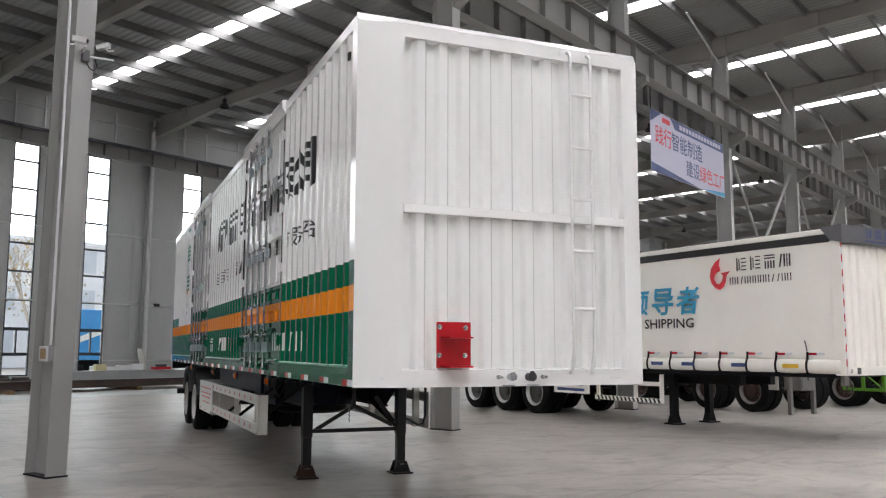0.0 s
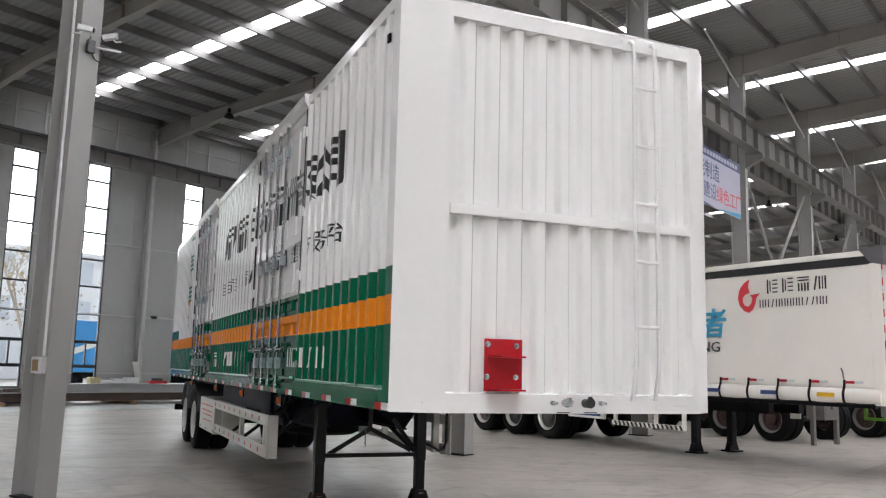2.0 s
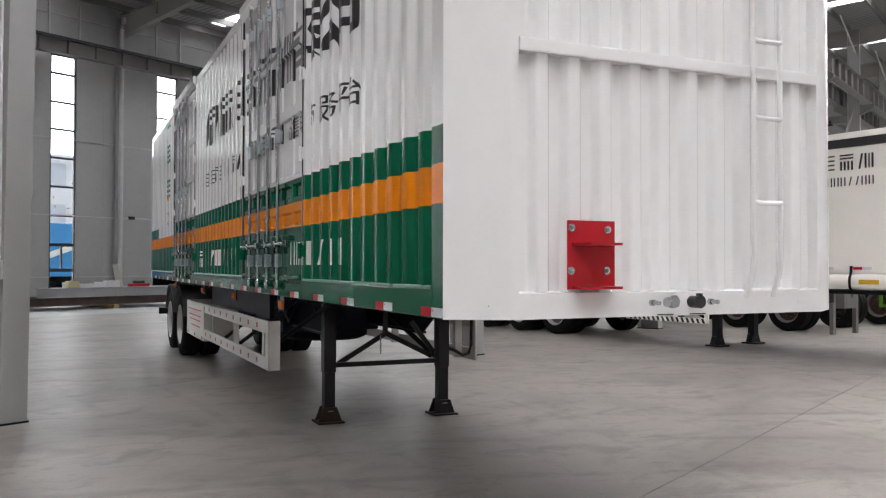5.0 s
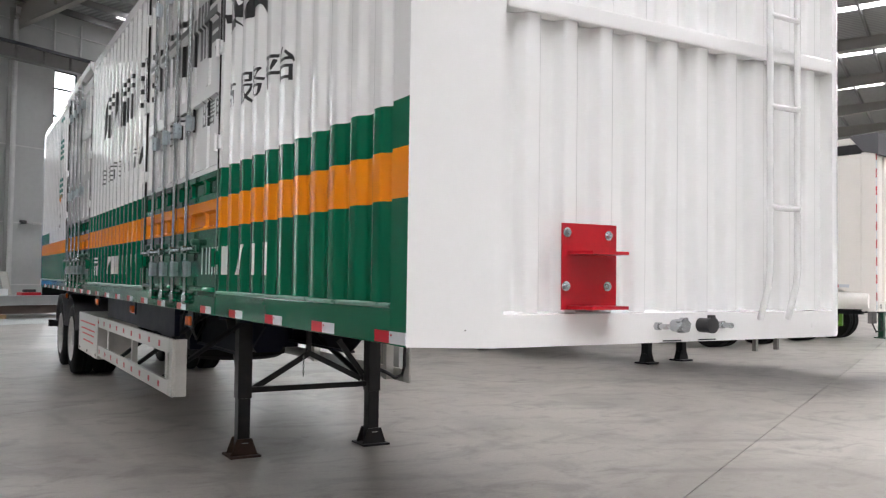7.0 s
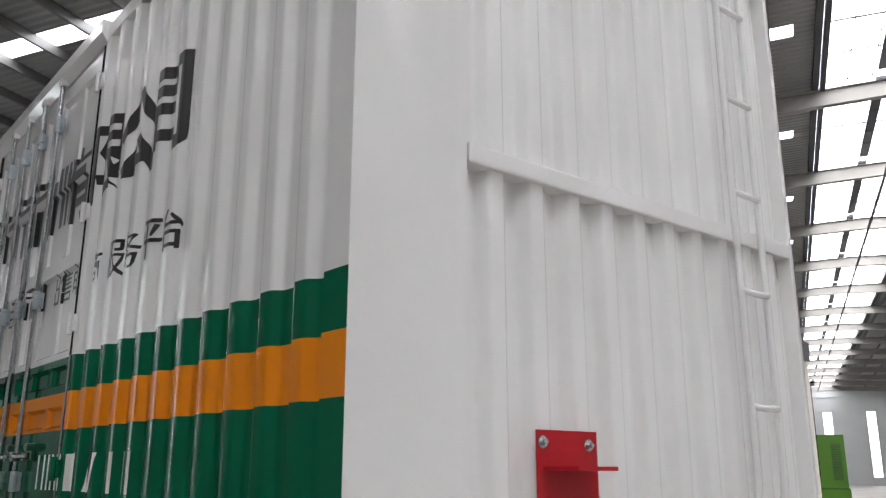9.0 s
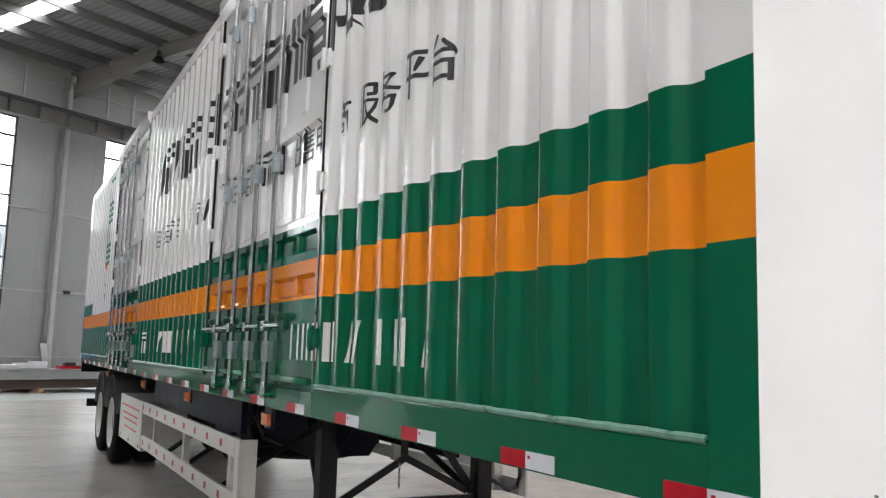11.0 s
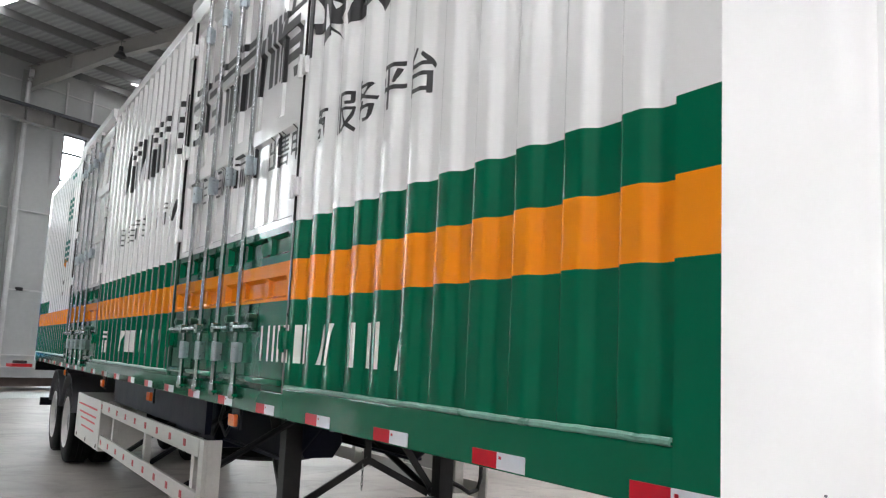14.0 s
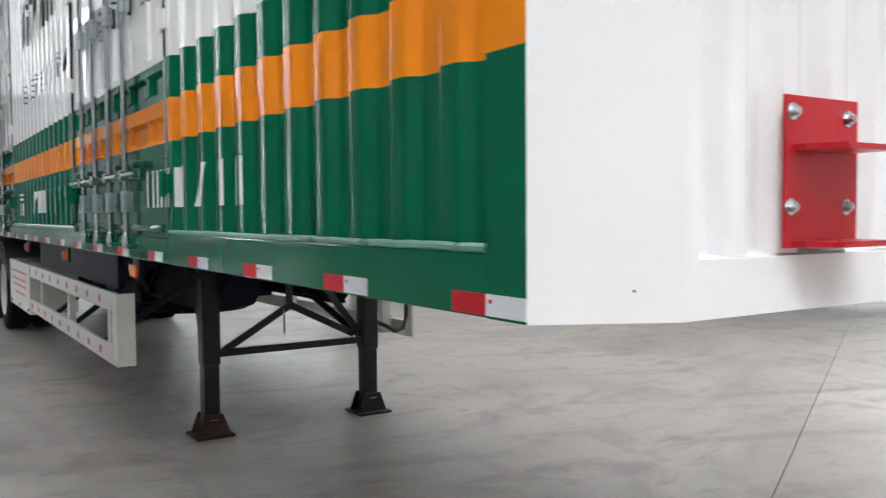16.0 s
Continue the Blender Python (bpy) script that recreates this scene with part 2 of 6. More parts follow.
class Shape:
    """Collects simple solids into one mesh."""

    def __init__(self):
        self.v, self.f = [], []

    def add(self, verts, faces):
        k = len(self.v)
        self.v += [Vector(p) for p in verts]
        self.f += [tuple(k + i for i in f) for f in faces]
        return self

    def box(self, x0, x1, y0, y1, z0, z1, b=0.0):
        if b <= 0:
            p = [(x, y, z) for z in (z0, z1) for y in (y0, y1) for x in (x0, x1)]
            return self.add(p, [(0, 2, 3, 1), (4, 5, 7, 6), (0, 1, 5, 4), (2, 6, 7, 3), (0, 4, 6, 2), (1, 3, 7, 5)])
        bm = bmesh.new()
        bmesh.ops.create_cube(bm, size=1)
        for q in bm.verts:
            q.co = Vector(((x0 + x1) / 2 + q.co.x * (x1 - x0), (y0 + y1) / 2 + q.co.y * (y1 - y0), (z0 + z1) / 2 + q.co.z * (z1 - z0)))
        bmesh.ops.bevel(bm, geom=bm.edges[:], offset=b, segments=2, affect="EDGES", profile=0.6)
        bm.verts.index_update()
        self.add([q.co.copy() for q in bm.verts], [tuple(w.index for w in f.verts) for f in bm.faces])
        bm.free()
        return self

    def prism(self, poly, axis, a0, a1):
        """A polygon (list of 2D points) swept along an axis: 'x' (y,z), 'y' (x,z), 'z' (x,y)."""
        n = len(poly)

        def place(p, a):
            return {"x": (a, p[0], p[1]), "y": (p[0], a, p[1]), "z": (p[0], p[1], a)}[axis]

        return self.add([place(p, a0) for p in poly] + [place(p, a1) for p in poly], [tuple(range(n - 1, -1, -1)), tuple(range(n, 2 * n))] + [(i, (i + 1) % n, n + (i + 1) % n, n + i) for i in range(n)])

    def tube(self, a, b, r, n=10, r2=None):
        a, b = Vector(a), Vector(b)
        r2 = r if r2 is None else r2
        q = (b - a).to_track_quat("Z", "Y")
        ring = [q @ Vector((math.cos(2 * math.pi * i / n), math.sin(2 * math.pi * i / n), 0)) for i in range(n)]
        return self.add([a + w * r for w in ring] + [b + w * r2 for w in ring], [tuple(range(n - 1, -1, -1)), tuple(range(n, 2 * n))] + [(i, (i + 1) % n, n + (i + 1) % n, n + i) for i in range(n)])

    def pipe(self, pts, r, n=10):
        pts = [Vector(p) for p in pts]
        k, rows = len(self.v), []
        up = Vector((0.31, 0.17, 0.93)).normalized()
        for i, p in enumerate(pts):
            d = (pts[min(i + 1, len(pts) - 1)] - pts[max(i - 1, 0)]).normalized()
            s = d.cross(up).normalized()
            t = s.cross(d)
            rows.append([p + r * (math.cos(2 * math.pi * j / n) * s + math.sin(2 * math.pi * j / n) * t) for j in range(n)])
        for row in rows:
            self.v += row
        for i in range(len(pts) - 1):
            for j in range(n):
                self.f.append((k + i * n + j, k + i * n + (j + 1) % n, k + (i + 1) * n + (j + 1) % n, k + (i + 1) * n + j))
        self.f.append(tuple(k + j for j in range(n - 1, -1, -1)))
        self.f.append(tuple(k + (len(pts) - 1) * n + j for j in range(n)))
        return self

    def lathe(self, profile, centre, axis="x", n=32):
        """A profile of (along, radius) turned round an axis through centre."""
        k, c = len(self.v), Vector(centre)
        for a, r in profile:
            for j in range(n):
                w = 2 * math.pi * j / n
                p = {"x": (a, r * math.cos(w), r * math.sin(w)), "y": (r * math.cos(w), a, r * math.sin(w)), "z": (r * math.cos(w), r * math.sin(w), a)}[axis]
                self.v.append(c + Vector(p))
        for i in range(len(profile) - 1):
            for j in range(n):
                self.f.append((k + i * n + j, k + i * n + (j + 1) % n, k + (i + 1) * n + (j + 1) % n, k + (i + 1) * n + j))
        return self

    def move(self, m):
        self.v = [m @ p for p in self.v]
        return self

    def make(self, name, mat, parent=None, label="", smooth=False):
        ob = obj(name, self.v, self.f, mat, parent, label)
        bm = bmesh.new()
        bm.from_mesh(ob.data)
        bmesh.ops.recalc_face_normals(bm, faces=bm.faces[:])
        bm.to_mesh(ob.data)
        bm.free()
        if smooth:
            ob.data.polygons.foreach_set("use_smooth", [True] * len(ob.data.polygons))
            ob.data.set_sharp_from_angle(angle=radians(40))
        return ob


def part(name, shape, mat, parent, label="", smooth=False):
    return shape.make(name, mat, parent, label, smooth)


def thing(name, label, category, group="", kind="", at=None):
    ob = tagged(new(name), label, category, group, kind)
    ob.empty_display_size = 0.2
    if at is not None:
        ob.matrix_world = at
    return ob


def setting(ob, label, category):
    return tagged(ob, label, category, "", "structure")


# ---- text and print on surfaces ----
def letters(body, height, bold=0.0, shear=0.0, squeeze=1.0):
    """Flat letters as (verts 2D, faces), the lower left corner at 0, 0."""
    c = bpy.data.curves.new("letters", "FONT")
    c.body, c.size, c.offset, c.shear, c.resolution_u = body, 1.0, bold, shear, 2
    tmp = bpy.data.objects.new("letters", c)
    scene.collection.objects.link(tmp)
    dg = bpy.context.evaluated_depsgraph_get()
    me = bpy.data.meshes.new_from_object(tmp.evaluated_get(dg))
    pts = [Vector((p.co.x, p.co.y)) for p in me.vertices]
    faces = [tuple(f.vertices) for f in me.polygons]
    bpy.data.objects.remove(tmp)
    bpy.data.curves.remove(c)
    bpy.data.meshes.remove(me)
    x0, y0 = min(p.x for p in pts), min(p.y for p in pts)
    k = height / (max(p.y for p in pts) - y0)
    return [((p.x - x0) * k * squeeze, (p.y - y0) * k) for p in pts], faces


def bars(rects):
    """Plain bars from (x0, x1, y0, y1)."""
    pts, faces = [], []
    for x0, x1, y0, y1 in rects:
        k = len(pts)
        pts += [(x0, y0), (x1, y0), (x1, y1), (x0, y1)]
        faces.append((k, k + 1, k + 2, k + 3))
    return pts, faces


def block_signs(w, h, seed, heavy=0.13):
    """One abstract sign of plain upright, level and slanting bars, for writing that is not lettered."""
    rnd = random.Random(seed)
    pts, faces = [], []

    def bar(x0, y0, x1, y1, t):
        d = Vector(((x1 - x0) * w, (y1 - y0) * h)).normalized()
        n = Vector((-d.y, d.x)) * t * w / 2
        k = len(pts)
        for x, y, q in ((x0, y0, -1), (x1, y1, -1), (x1, y1, 1), (x0, y0, 1)):
            pts.append((x * w + q * n.x, y * h + q * n.y))
        faces.append((k, k + 1, k + 2, k + 3))

    t, s = heavy, heavy * 0.7
    kind = rnd.randrange(4)
    j = rnd.uniform(-0.04, 0.04)
    if kind == 0:
        bar(0.14, 0.0, 0.14, 1.0, t)
        bar(0.34, 0.1, 0.34, 0.9, s)
        for y in (0.92, 0.64, 0.36, 0.08):
            bar(0.52, y + j, 0.96, y + j, s)
    elif kind == 1:
        for y in (0.94, 0.74):
            bar(0.05, y + j, 0.95, y + j, s)
        for x in (0.14, 0.38, 0.62, 0.86):
            bar(x, 0.0, x, 0.56 + j, t)
    elif kind == 2:
        bar(0.08, 0.02, 0.26, 0.96, t)
        bar(0.48, 0.05, 0.48, 0.95, t)
        bar(0.7, 0.05, 0.7, 0.95, s)
        bar(0.92, 0.05, 0.92, 0.95, t)
    else:
        for y in (0.9, 0.62, 0.34, 0.06):
            bar(0.06, y, 0.44, y, s)
        bar(0.9, 0.98, 0.74, 0.04, t)
        bar(0.68, 0.98, 0.54, 0.04, s)
    return pts, faces


def single_bars(flat):
    """The bars of a sign one by one."""
    return [([flat[0][i] for i in f], [tuple(range(len(f)))]) for f in flat[1]]


def laid(name, flat, mat, parent, place, cuts_a=(), cuts_b=(), label=""):
    """Print laid on a surface: place(a, b) gives the world point; cuts are the lines where the surface folds."""
    pts, faces = flat
    bm = bmesh.new()
    vs = [bm.verts.new((p[0], p[1], 0)) for p in pts]
    for f in faces:
        try:
            bm.faces.new([vs[i] for i in f])
        except ValueError:
            pass
    for c in cuts_a:
        bmesh.ops.bisect_plane(bm, geom=bm.verts[:] + bm.edges[:] + bm.faces[:], plane_co=(c, 0, 0), plane_no=(1, 0, 0))
    for c in cuts_b:
        bmesh.ops.bisect_plane(bm, geom=bm.verts[:] + bm.edges[:] + bm.faces[:], plane_co=(0, c, 0), plane_no=(0, 1, 0))
    bm.verts.index_update()
    verts = [place(q.co.x, q.co.y) for q in bm.verts]
    fs = [tuple(w.index for w in f.verts) for f in bm.faces]
    bm.free()
    return obj(name, verts, fs, mat, parent, label)


# ---- the hall: floor ----
U0, BAY, ROW = 5.0, 7.27, 9.87
BAYS = range(-3, 16)
U_MIN, U_MAX = U0 + BAYS[0] * BAY, U0 + (BAYS[-1] + 1) * BAY
WU0 = 4.82
WALL_N, WALL_S, RIDGE = 31.65, -33.2, -0.77
EAVE, RISE = 11.38, 0.031


def roof_z(v):
    return EAVE + RISE * (WALL_N - (v if v > RIDGE else 2 * RIDGE - v))


ground = Shape()
ground.box(-400, 400, -400, 400, -0.5, -0.06)
ground = setting(ground.make("ground", CONCRETE), "grey concrete yard round the hall", "ground")
floor = thing("floor", "pale grey power-floated concrete hall floor with sawn joints", "floor", kind="structure", at=HALL_POSE)
SLAB_V = 6.65
slab = Shape().box(0.0006, BAY - 0.0006, 0.0035, SLAB_V - 0.0035, -0.15, 0.0)
slab_first = None
for i in BAYS:
    for j in range(-6, 5):
        if slab_first is None:
            ob = slab_first = slab.make("slab", CONCRETE, floor)
        else:
            ob = new("slab", slab_first.data)
            ob.parent = floor
        ob.location = (U0 + 0.4 + i * BAY, 4.05 + j * SLAB_V, 0)
joint = Shape().box(U_MIN - 1, U_MAX + 8, -37, 38, -0.16, -0.02)
part("joint_filler", joint, material("dusty_joint_filler", (0.17, 0.16, 0.15), 0.8, vary=0.2, scale=6), floor, "dusty grey joint filler")
lane = setting(Shape().box(U_MIN, U_MAX, 24.6, 27.3, 0.004, 0.008).make("floor_marking", material("pale_green_floor_paint", (0.42, 0.45, 0.44), 0.5, vary=0.1, scale=1.5, stain=0.3, stain_color=(0.3, 0.29, 0.27))), "worn pale green painted lane on the floor", "floor marking")
lane.matrix_world = HALL_POSE

# ---- roof: sheets, skylights, ridge glazing ----
GLAZ0, GLAZ1 = 1.3, -2.84
PURLIN_STEP = 1.5


def roof_strip(shape, u0, u1, v0, v1, dz=0.0, t=0.08):
    """A sloped sheet between two lines across the hall."""
    p = []
    for v in (v0, v1):
        for u in (u0, u1):
            p += [(u, v, roof_z(v) + dz), (u, v, roof_z(v) + dz + t)]
    shape.add(p, [(0, 4, 6, 2), (1, 3, 7, 5), (0, 2, 3, 1), (4, 5, 7, 6), (0, 1, 5, 4), (2, 6, 7, 3)])


roof, lights = Shape(), Shape()
SK = 0.33
for side in ((WALL_N, GLAZ0), (GLAZ1, WALL_S)):
    for k in BAYS:
        a, b = U0 + k * BAY, U0 + (k + 1) * BAY
        mid = (a + b) / 2
        lo, hi = (side[0] - 1.2, side[1] + 0.7) if side[0] == WALL_N else (side[0] - 0.7, side[1] + 1.2)
        roof_strip(roof, a, mid - SK, *side)
        roof_strip(roof, mid + SK, b, *side)
        roof_strip(roof, mid - SK, mid + SK, side[0], lo)
        roof_strip(roof, mid - SK, mid + SK, hi, side[1])
        roof_strip(lights, mid - SK, mid + SK, lo, hi, 0.02, 0.03)
setting(roof.make("ceiling", ROOF), "dark grey profiled steel roof sheeting seen from below", "ceiling").matrix_world = HALL_POSE
setting(lights.make("skylight", SKYLIGHT), "translucent white skylight strips in the roof", "skylight").matrix_world = HALL_POSE
glaz = Shape()
roof_strip(glaz, U_MIN, U_MAX, GLAZ0, RIDGE, 0.1, 0.03)
roof_strip(glaz, U_MIN, U_MAX, RIDGE, GLAZ1, 0.1, 0.03)
setting(glaz.make("ridge_glazing", GLAZING), "wide translucent glazing along the roof ridge", "skylight").matrix_world = HALL_POSE
gbars = Shape()
for v, k in ((GLAZ0, 1), (GLAZ1, -1)):
    for a, b in ((-0.14, -0.02), (0.05, 0.2)):
        a, b = sorted((v + k * a, v + k * b))
        gbars.box(U_MIN, U_MAX, a, b, roof_z(v) - 0.22, roof_z(v) + 0.1)
for v in (0.55, -0.1, -1.5, -2.2):
    gbars.box(U_MIN, U_MAX, v - 0.011, v + 0.011, roof_z(v) + 0.06, roof_z(v) + 0.09)
for k in BAYS:
    for a, b in ((0.3, 2.6), (2.66, 4.4), (4.46, 5.5), (5.56, 6.95)):
        gbars.box(U0 + k * BAY + a, U0 + k * BAY + b, -0.48, -0.2, roof_z(RIDGE) - 0.02, roof_z(RIDGE) + 0.06)
for k in range(BAYS[0] * 4, (BAYS[-1] + 1) * 4):
    u = U0 + k * BAY / 4
    w = 0.02 if k % 4 == 2 else 0.006
    gbars.box(u - w, u + w, GLAZ1, GLAZ0, roof_z(GLAZ0) + 0.04, roof_z(GLAZ0) + 0.07)
setting(gbars.make("glazing_bars", DARK_FRAME), "dark steel bars under the ridge glazing", "glazing bar").matrix_world = HALL_POSE
ridge_pipe = Shape().tube((U_MIN, -0.92, 11.6), (U_MAX, -0.92, 11.6), 0.06, 8)
setting(ridge_pipe.make("ridge_pipe", DARK_FRAME), "dark service pipe running under the roof ridge", "pipe").matrix_world = HALL_POSE
purlin_proto = None
v = WALL_N - 0.55
while v > WALL_S + 0.3:
    if not GLAZ1 - 0.2 < v < GLAZ0 + 0.2:
        if purlin_proto is None:
            p = Shape().box(U_MIN, U_MAX, -0.04, 0.045, -0.25, -0.238)
            p.box(U_MIN, U_MAX, -0.04, -0.03, -0.237, -0.013)
            p.box(U_MIN, U_MAX, -0.04, 0.04, -0.012, -0.002)
            p.box(U_MIN, U_MAX, 0.037, 0.045, -0.237, -0.2)
            ob = purlin_proto = p.make("purlin", PURLIN)
        else:
            ob = new("purlin", purlin_proto.data)
        ob.matrix_world = HALL_POSE @ pose(0, v, roof_z(v))
        tagged(ob, "galvanised lipped roof purlin running along the hall", "purlin", "roof purlins", "structure")
    v -= PURLIN_STEP


# ---- portal steelwork: rafters, columns, crane beams ----
def girder(pts_bottom, pts_top, u, half, web=0.012, flange=0.018):
    """A steel I girder across the hall at u, through (v, z) points."""
    s = Shape()
    for (v0, b0), (v1, b1), (w0, t0), (w1, t1) in zip(pts_bottom, pts_bottom[1:], pts_top, pts_top[1:]):
        s.prism([(v0, b0), (v1, b1), (w1, t1), (w0, t0)], "x", u - web, u + web)
        s.prism([(v0, b0 - flange), (v1, b1 - flange), (v1, b1), (v0, b0)], "x", u - half, u + half)
        s.prism([(w0, t0), (w1, t1), (w1, t1 + flange), (w0, t0 + flange)], "x", u - half, u + half)
    return s


PROTO = {}


def rafter(u):
    vs = [WALL_N - 0.03, WALL_N - 4.5, 16.0, ROW + 3.2, ROW, ROW - 3.2, 4.5, RIDGE, 2 * RIDGE - 4.5, 2 * RIDGE - ROW, WALL_S + 0.3]
    deep = [0.85, 0.46, 0.46, 0.48, 0.72, 0.48, 0.46, 0.46, 0.46, 0.72, 0.85]
    top = [(w, roof_z(w) - 0.22) for w in vs]
    low = [(w, roof_z(w) - 0.22 - d) for w, d in zip(vs, deep)]
    if "rafter" not in PROTO:
        s = girder(low, top, 0, 0.12)
        for w in (WALL_N - 2.4, 22, 19, 13.1, 6.7, 4.0, -3.5, -9):
            z = roof_z(w) - 0.22
            s.box(-0.11, 0.11, w - 0.006, w + 0.006, z - 0.45, z)
        PROTO["rafter"] = s.make("rafter", FRAME)
        ob = PROTO["rafter"]
    else:
        ob = new("rafter", PROTO["rafter"].data)
    ob.matrix_world = HALL_POSE @ pose(u, 0, 0)
    return tagged(ob, "grey painted steel roof rafter spanning the hall", "rafter", "roof rafters", "structure")


def column(u, v, height, tie=True):
    """A welded H column: flanges across, web between, base plate and crane bracket."""
    root = thing("column", "grey painted steel H-column standing on the concrete floor", "column", "hall columns", "structure", HALL_POSE @ pose(u, v, 0))
    f = Shape().box(-0.122, 0.122, -0.25, -0.232, 0, height, 0.003)
    part("flange", f, COLUMN, root)
    f = Shape().box(-0.122, 0.122, 0.232, 0.25, 0, height, 0.003)
    part("flange", f, COLUMN, root)
    part("web", Shape().box(-0.007, 0.007, -0.231, 0.231, 0, height), COLUMN, root)
    part("base_plate", Shape().box(-0.132, 0.132, -0.265, 0.265, 0.0, 0.02), CHASSIS, root)
    if tie:
        s = Shape()
        for side in (-1, 1):
            s.prism([(side * 0.25, 8.02), (side * 0.25, 8.46), (side * 0.80, 8.46), (side * 0.80, 8.32)], "x", -0.1, 0.1)
        part("bracket", s, CRANE, root)
    return root


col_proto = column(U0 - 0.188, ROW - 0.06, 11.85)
# Near column is tilted slightly to fit the camera's view.
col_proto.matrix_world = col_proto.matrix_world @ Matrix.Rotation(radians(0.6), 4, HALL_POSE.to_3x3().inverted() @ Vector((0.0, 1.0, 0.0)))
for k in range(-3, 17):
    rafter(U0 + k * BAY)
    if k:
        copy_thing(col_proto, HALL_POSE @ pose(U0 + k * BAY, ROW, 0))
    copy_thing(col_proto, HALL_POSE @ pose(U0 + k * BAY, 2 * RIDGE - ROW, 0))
wall_col = column(WU0, WALL_N + 0.14, 11.0, False)
for k in range(-3, 17):
    if k:
        copy_thing(wall_col, HALL_POSE @ pose(WU0 + k * BAY, WALL_N + 0.14, 0))


def crane_beam(v, z0, z1, mat=CRANE):
    s = Shape()
    s.box(U_MIN, U_MAX, v - 0.16, v + 0.16, z0, z0 + 0.02)
    s.box(U_MIN, U_MAX, v - 0.2, v + 0.2, z1 - 0.02, z1)
    s.box(U_MIN, U_MAX, v - 0.006, v + 0.006, z0 + 0.021, z1 - 0.021)
    s.box(U_MIN, U_MAX, v - 0.04, v + 0.04, z1 + 0.001, z1 + 0.12)
    u = U_MIN + 0.5
    while u < U_MAX:
        s.box(u - 0.005, u + 0.005, v - 0.15, v + 0.15, z0 + 0.022, z1 - 0.022)
        u += 1.07
    ob = s.make("crane_beam", mat)
    ob.matrix_world = HALL_POSE
    return tagged(ob, "long grey steel crane runway beam with web stiffeners", "crane beam", "crane beams", "structure")


for v in (ROW - 0.6, ROW + 0.6, 2 * RIDGE - ROW + 0.6):
    crane_beam(v, 8.47, 9.22)
crane_beam(WALL_N - 0.85, 8.95, 9.48)
# Dark strip on short brackets near the top of the wall crane beam.
beam_strip = Shape()
beam_strip.box(U_MIN, U_MAX, WALL_N - 1.12, WALL_N - 1.07, 9.42, 9.52)
u = U_MIN + 1.0
while u < U_MAX:
    beam_strip.box(u - 0.02, u + 0.02, WALL_N - 1.0695, WALL_N - 0.93, 9.44, 9.47)
    u += 2.14
setting(beam_strip.make("conductor_rails", DARK_FRAME), "dark strip on short brackets along the wall crane beam", "conductor rail").matrix_world = HALL_POSE


# ---- walls and windows ----
WIN = (1.755, 2.74, 4.64, 5.64)
WIN_Z0, WIN_Z1 = 0.45, 9.14
NORTH_FROM = 6.0
WIN_BARS = (1.25, 2.17, 3.24, 4.3, 5.35, 6.4, 7.4, 8.45)


def wall_with_windows(name, v, thick, openings):
    """A sheet wall along the hall, ribbed inside, with openings right through it."""
    s = Shape()
    top = roof_z(v)
    edges = [U_MIN] + [e for o in openings for e in o] + [U_MAX]
    for a, b in zip(edges[::2], edges[1::2]):
        s.box(a, b, v, v + thick, 0, top)
        u = a + 0.15
        while u < b - 0.05:
            w = v - 0.005 if thick > 0 else v + 0.005
            s.box(u - 0.012, u + 0.012, min(v, w), max(v, w) - 0.0005, 0.9, top - 0.05)
            u += 0.95
    for a, b in openings:
        s.box(a, b, v, v + thick, 0, WIN_Z0)
        s.box(a, b, v, v + thick, WIN_Z1, top)
    ob = s.make(name, WALL)
    ob.matrix_world = HALL_POSE
    return setting(ob, "pale grey profiled steel wall with tall narrow windows", "wall")


def window(m, k):
    """A tall steel window: frame, mullions and panes."""
    w = WIN[1] - WIN[0]
    root = thing("window_%d" % k, "tall narrow dark-framed window with many stacked panes", "window", "tall hall windows", "structure", m)
    s = Shape()
    for a in (0, w - 0.05):
        s.box(a, a + 0.05, -0.04, 0.05, WIN_Z0, WIN_Z1)
    for z in (WIN_Z0, WIN_Z1 - 0.05):
        s.box(0.051, w - 0.051, -0.04, 0.05, z, z + 0.05)
    for z in WIN_BARS:
        t = 0.06 if z < 2.5 else 0.035
        s.box(0.051, w - 0.051, -0.03, 0.04, z - t, z + t)
    s.box(w / 2 - 0.03, w / 2 + 0.03, -0.03, 0.04, WIN_BARS[0] + 0.061, WIN_BARS[1] - 0.061)
    part("window_frame", s, DARK_FRAME, root)
    zs = (WIN_Z0,) + WIN_BARS + (WIN_Z1,)
    for a, b in zip(zs, zs[1:]):
        p = part("pane", Shape().box(0.04, w - 0.04, 0.0, 0.006, a + 0.02, b - 0.02), GLASS, root)
        p.visible_shadow = False
    return root


openings = [(WU0 + k * BAY + WIN[j], WU0 + k * BAY + WIN[j + 1]) for k in BAYS for j in (0, 2)]
north = [o for o in openings if o[0] > NORTH_FROM]
wall_with_windows("wall_north", WALL_N, 0.14, north)
# Unseen south wall; its windows are added to light the trailer's front.
wall_with_windows("wall_south", WALL_S, -0.14, openings)
win_proto = None
for i, (a, b) in enumerate(openings):
    m = HALL_POSE @ pose(a, WALL_S - 0.06, 0)
    if win_proto is None:
        win_proto = window(m, 1)
    else:
        copy_thing(win_proto, m).name = "window_%d" % (i + 1)
    if a > NORTH_FROM:
        copy_thing(win_proto, HALL_POSE @ pose(a, WALL_N + 0.06, 0)).name = "window_%d" % (i + 60)
girts = Shape()
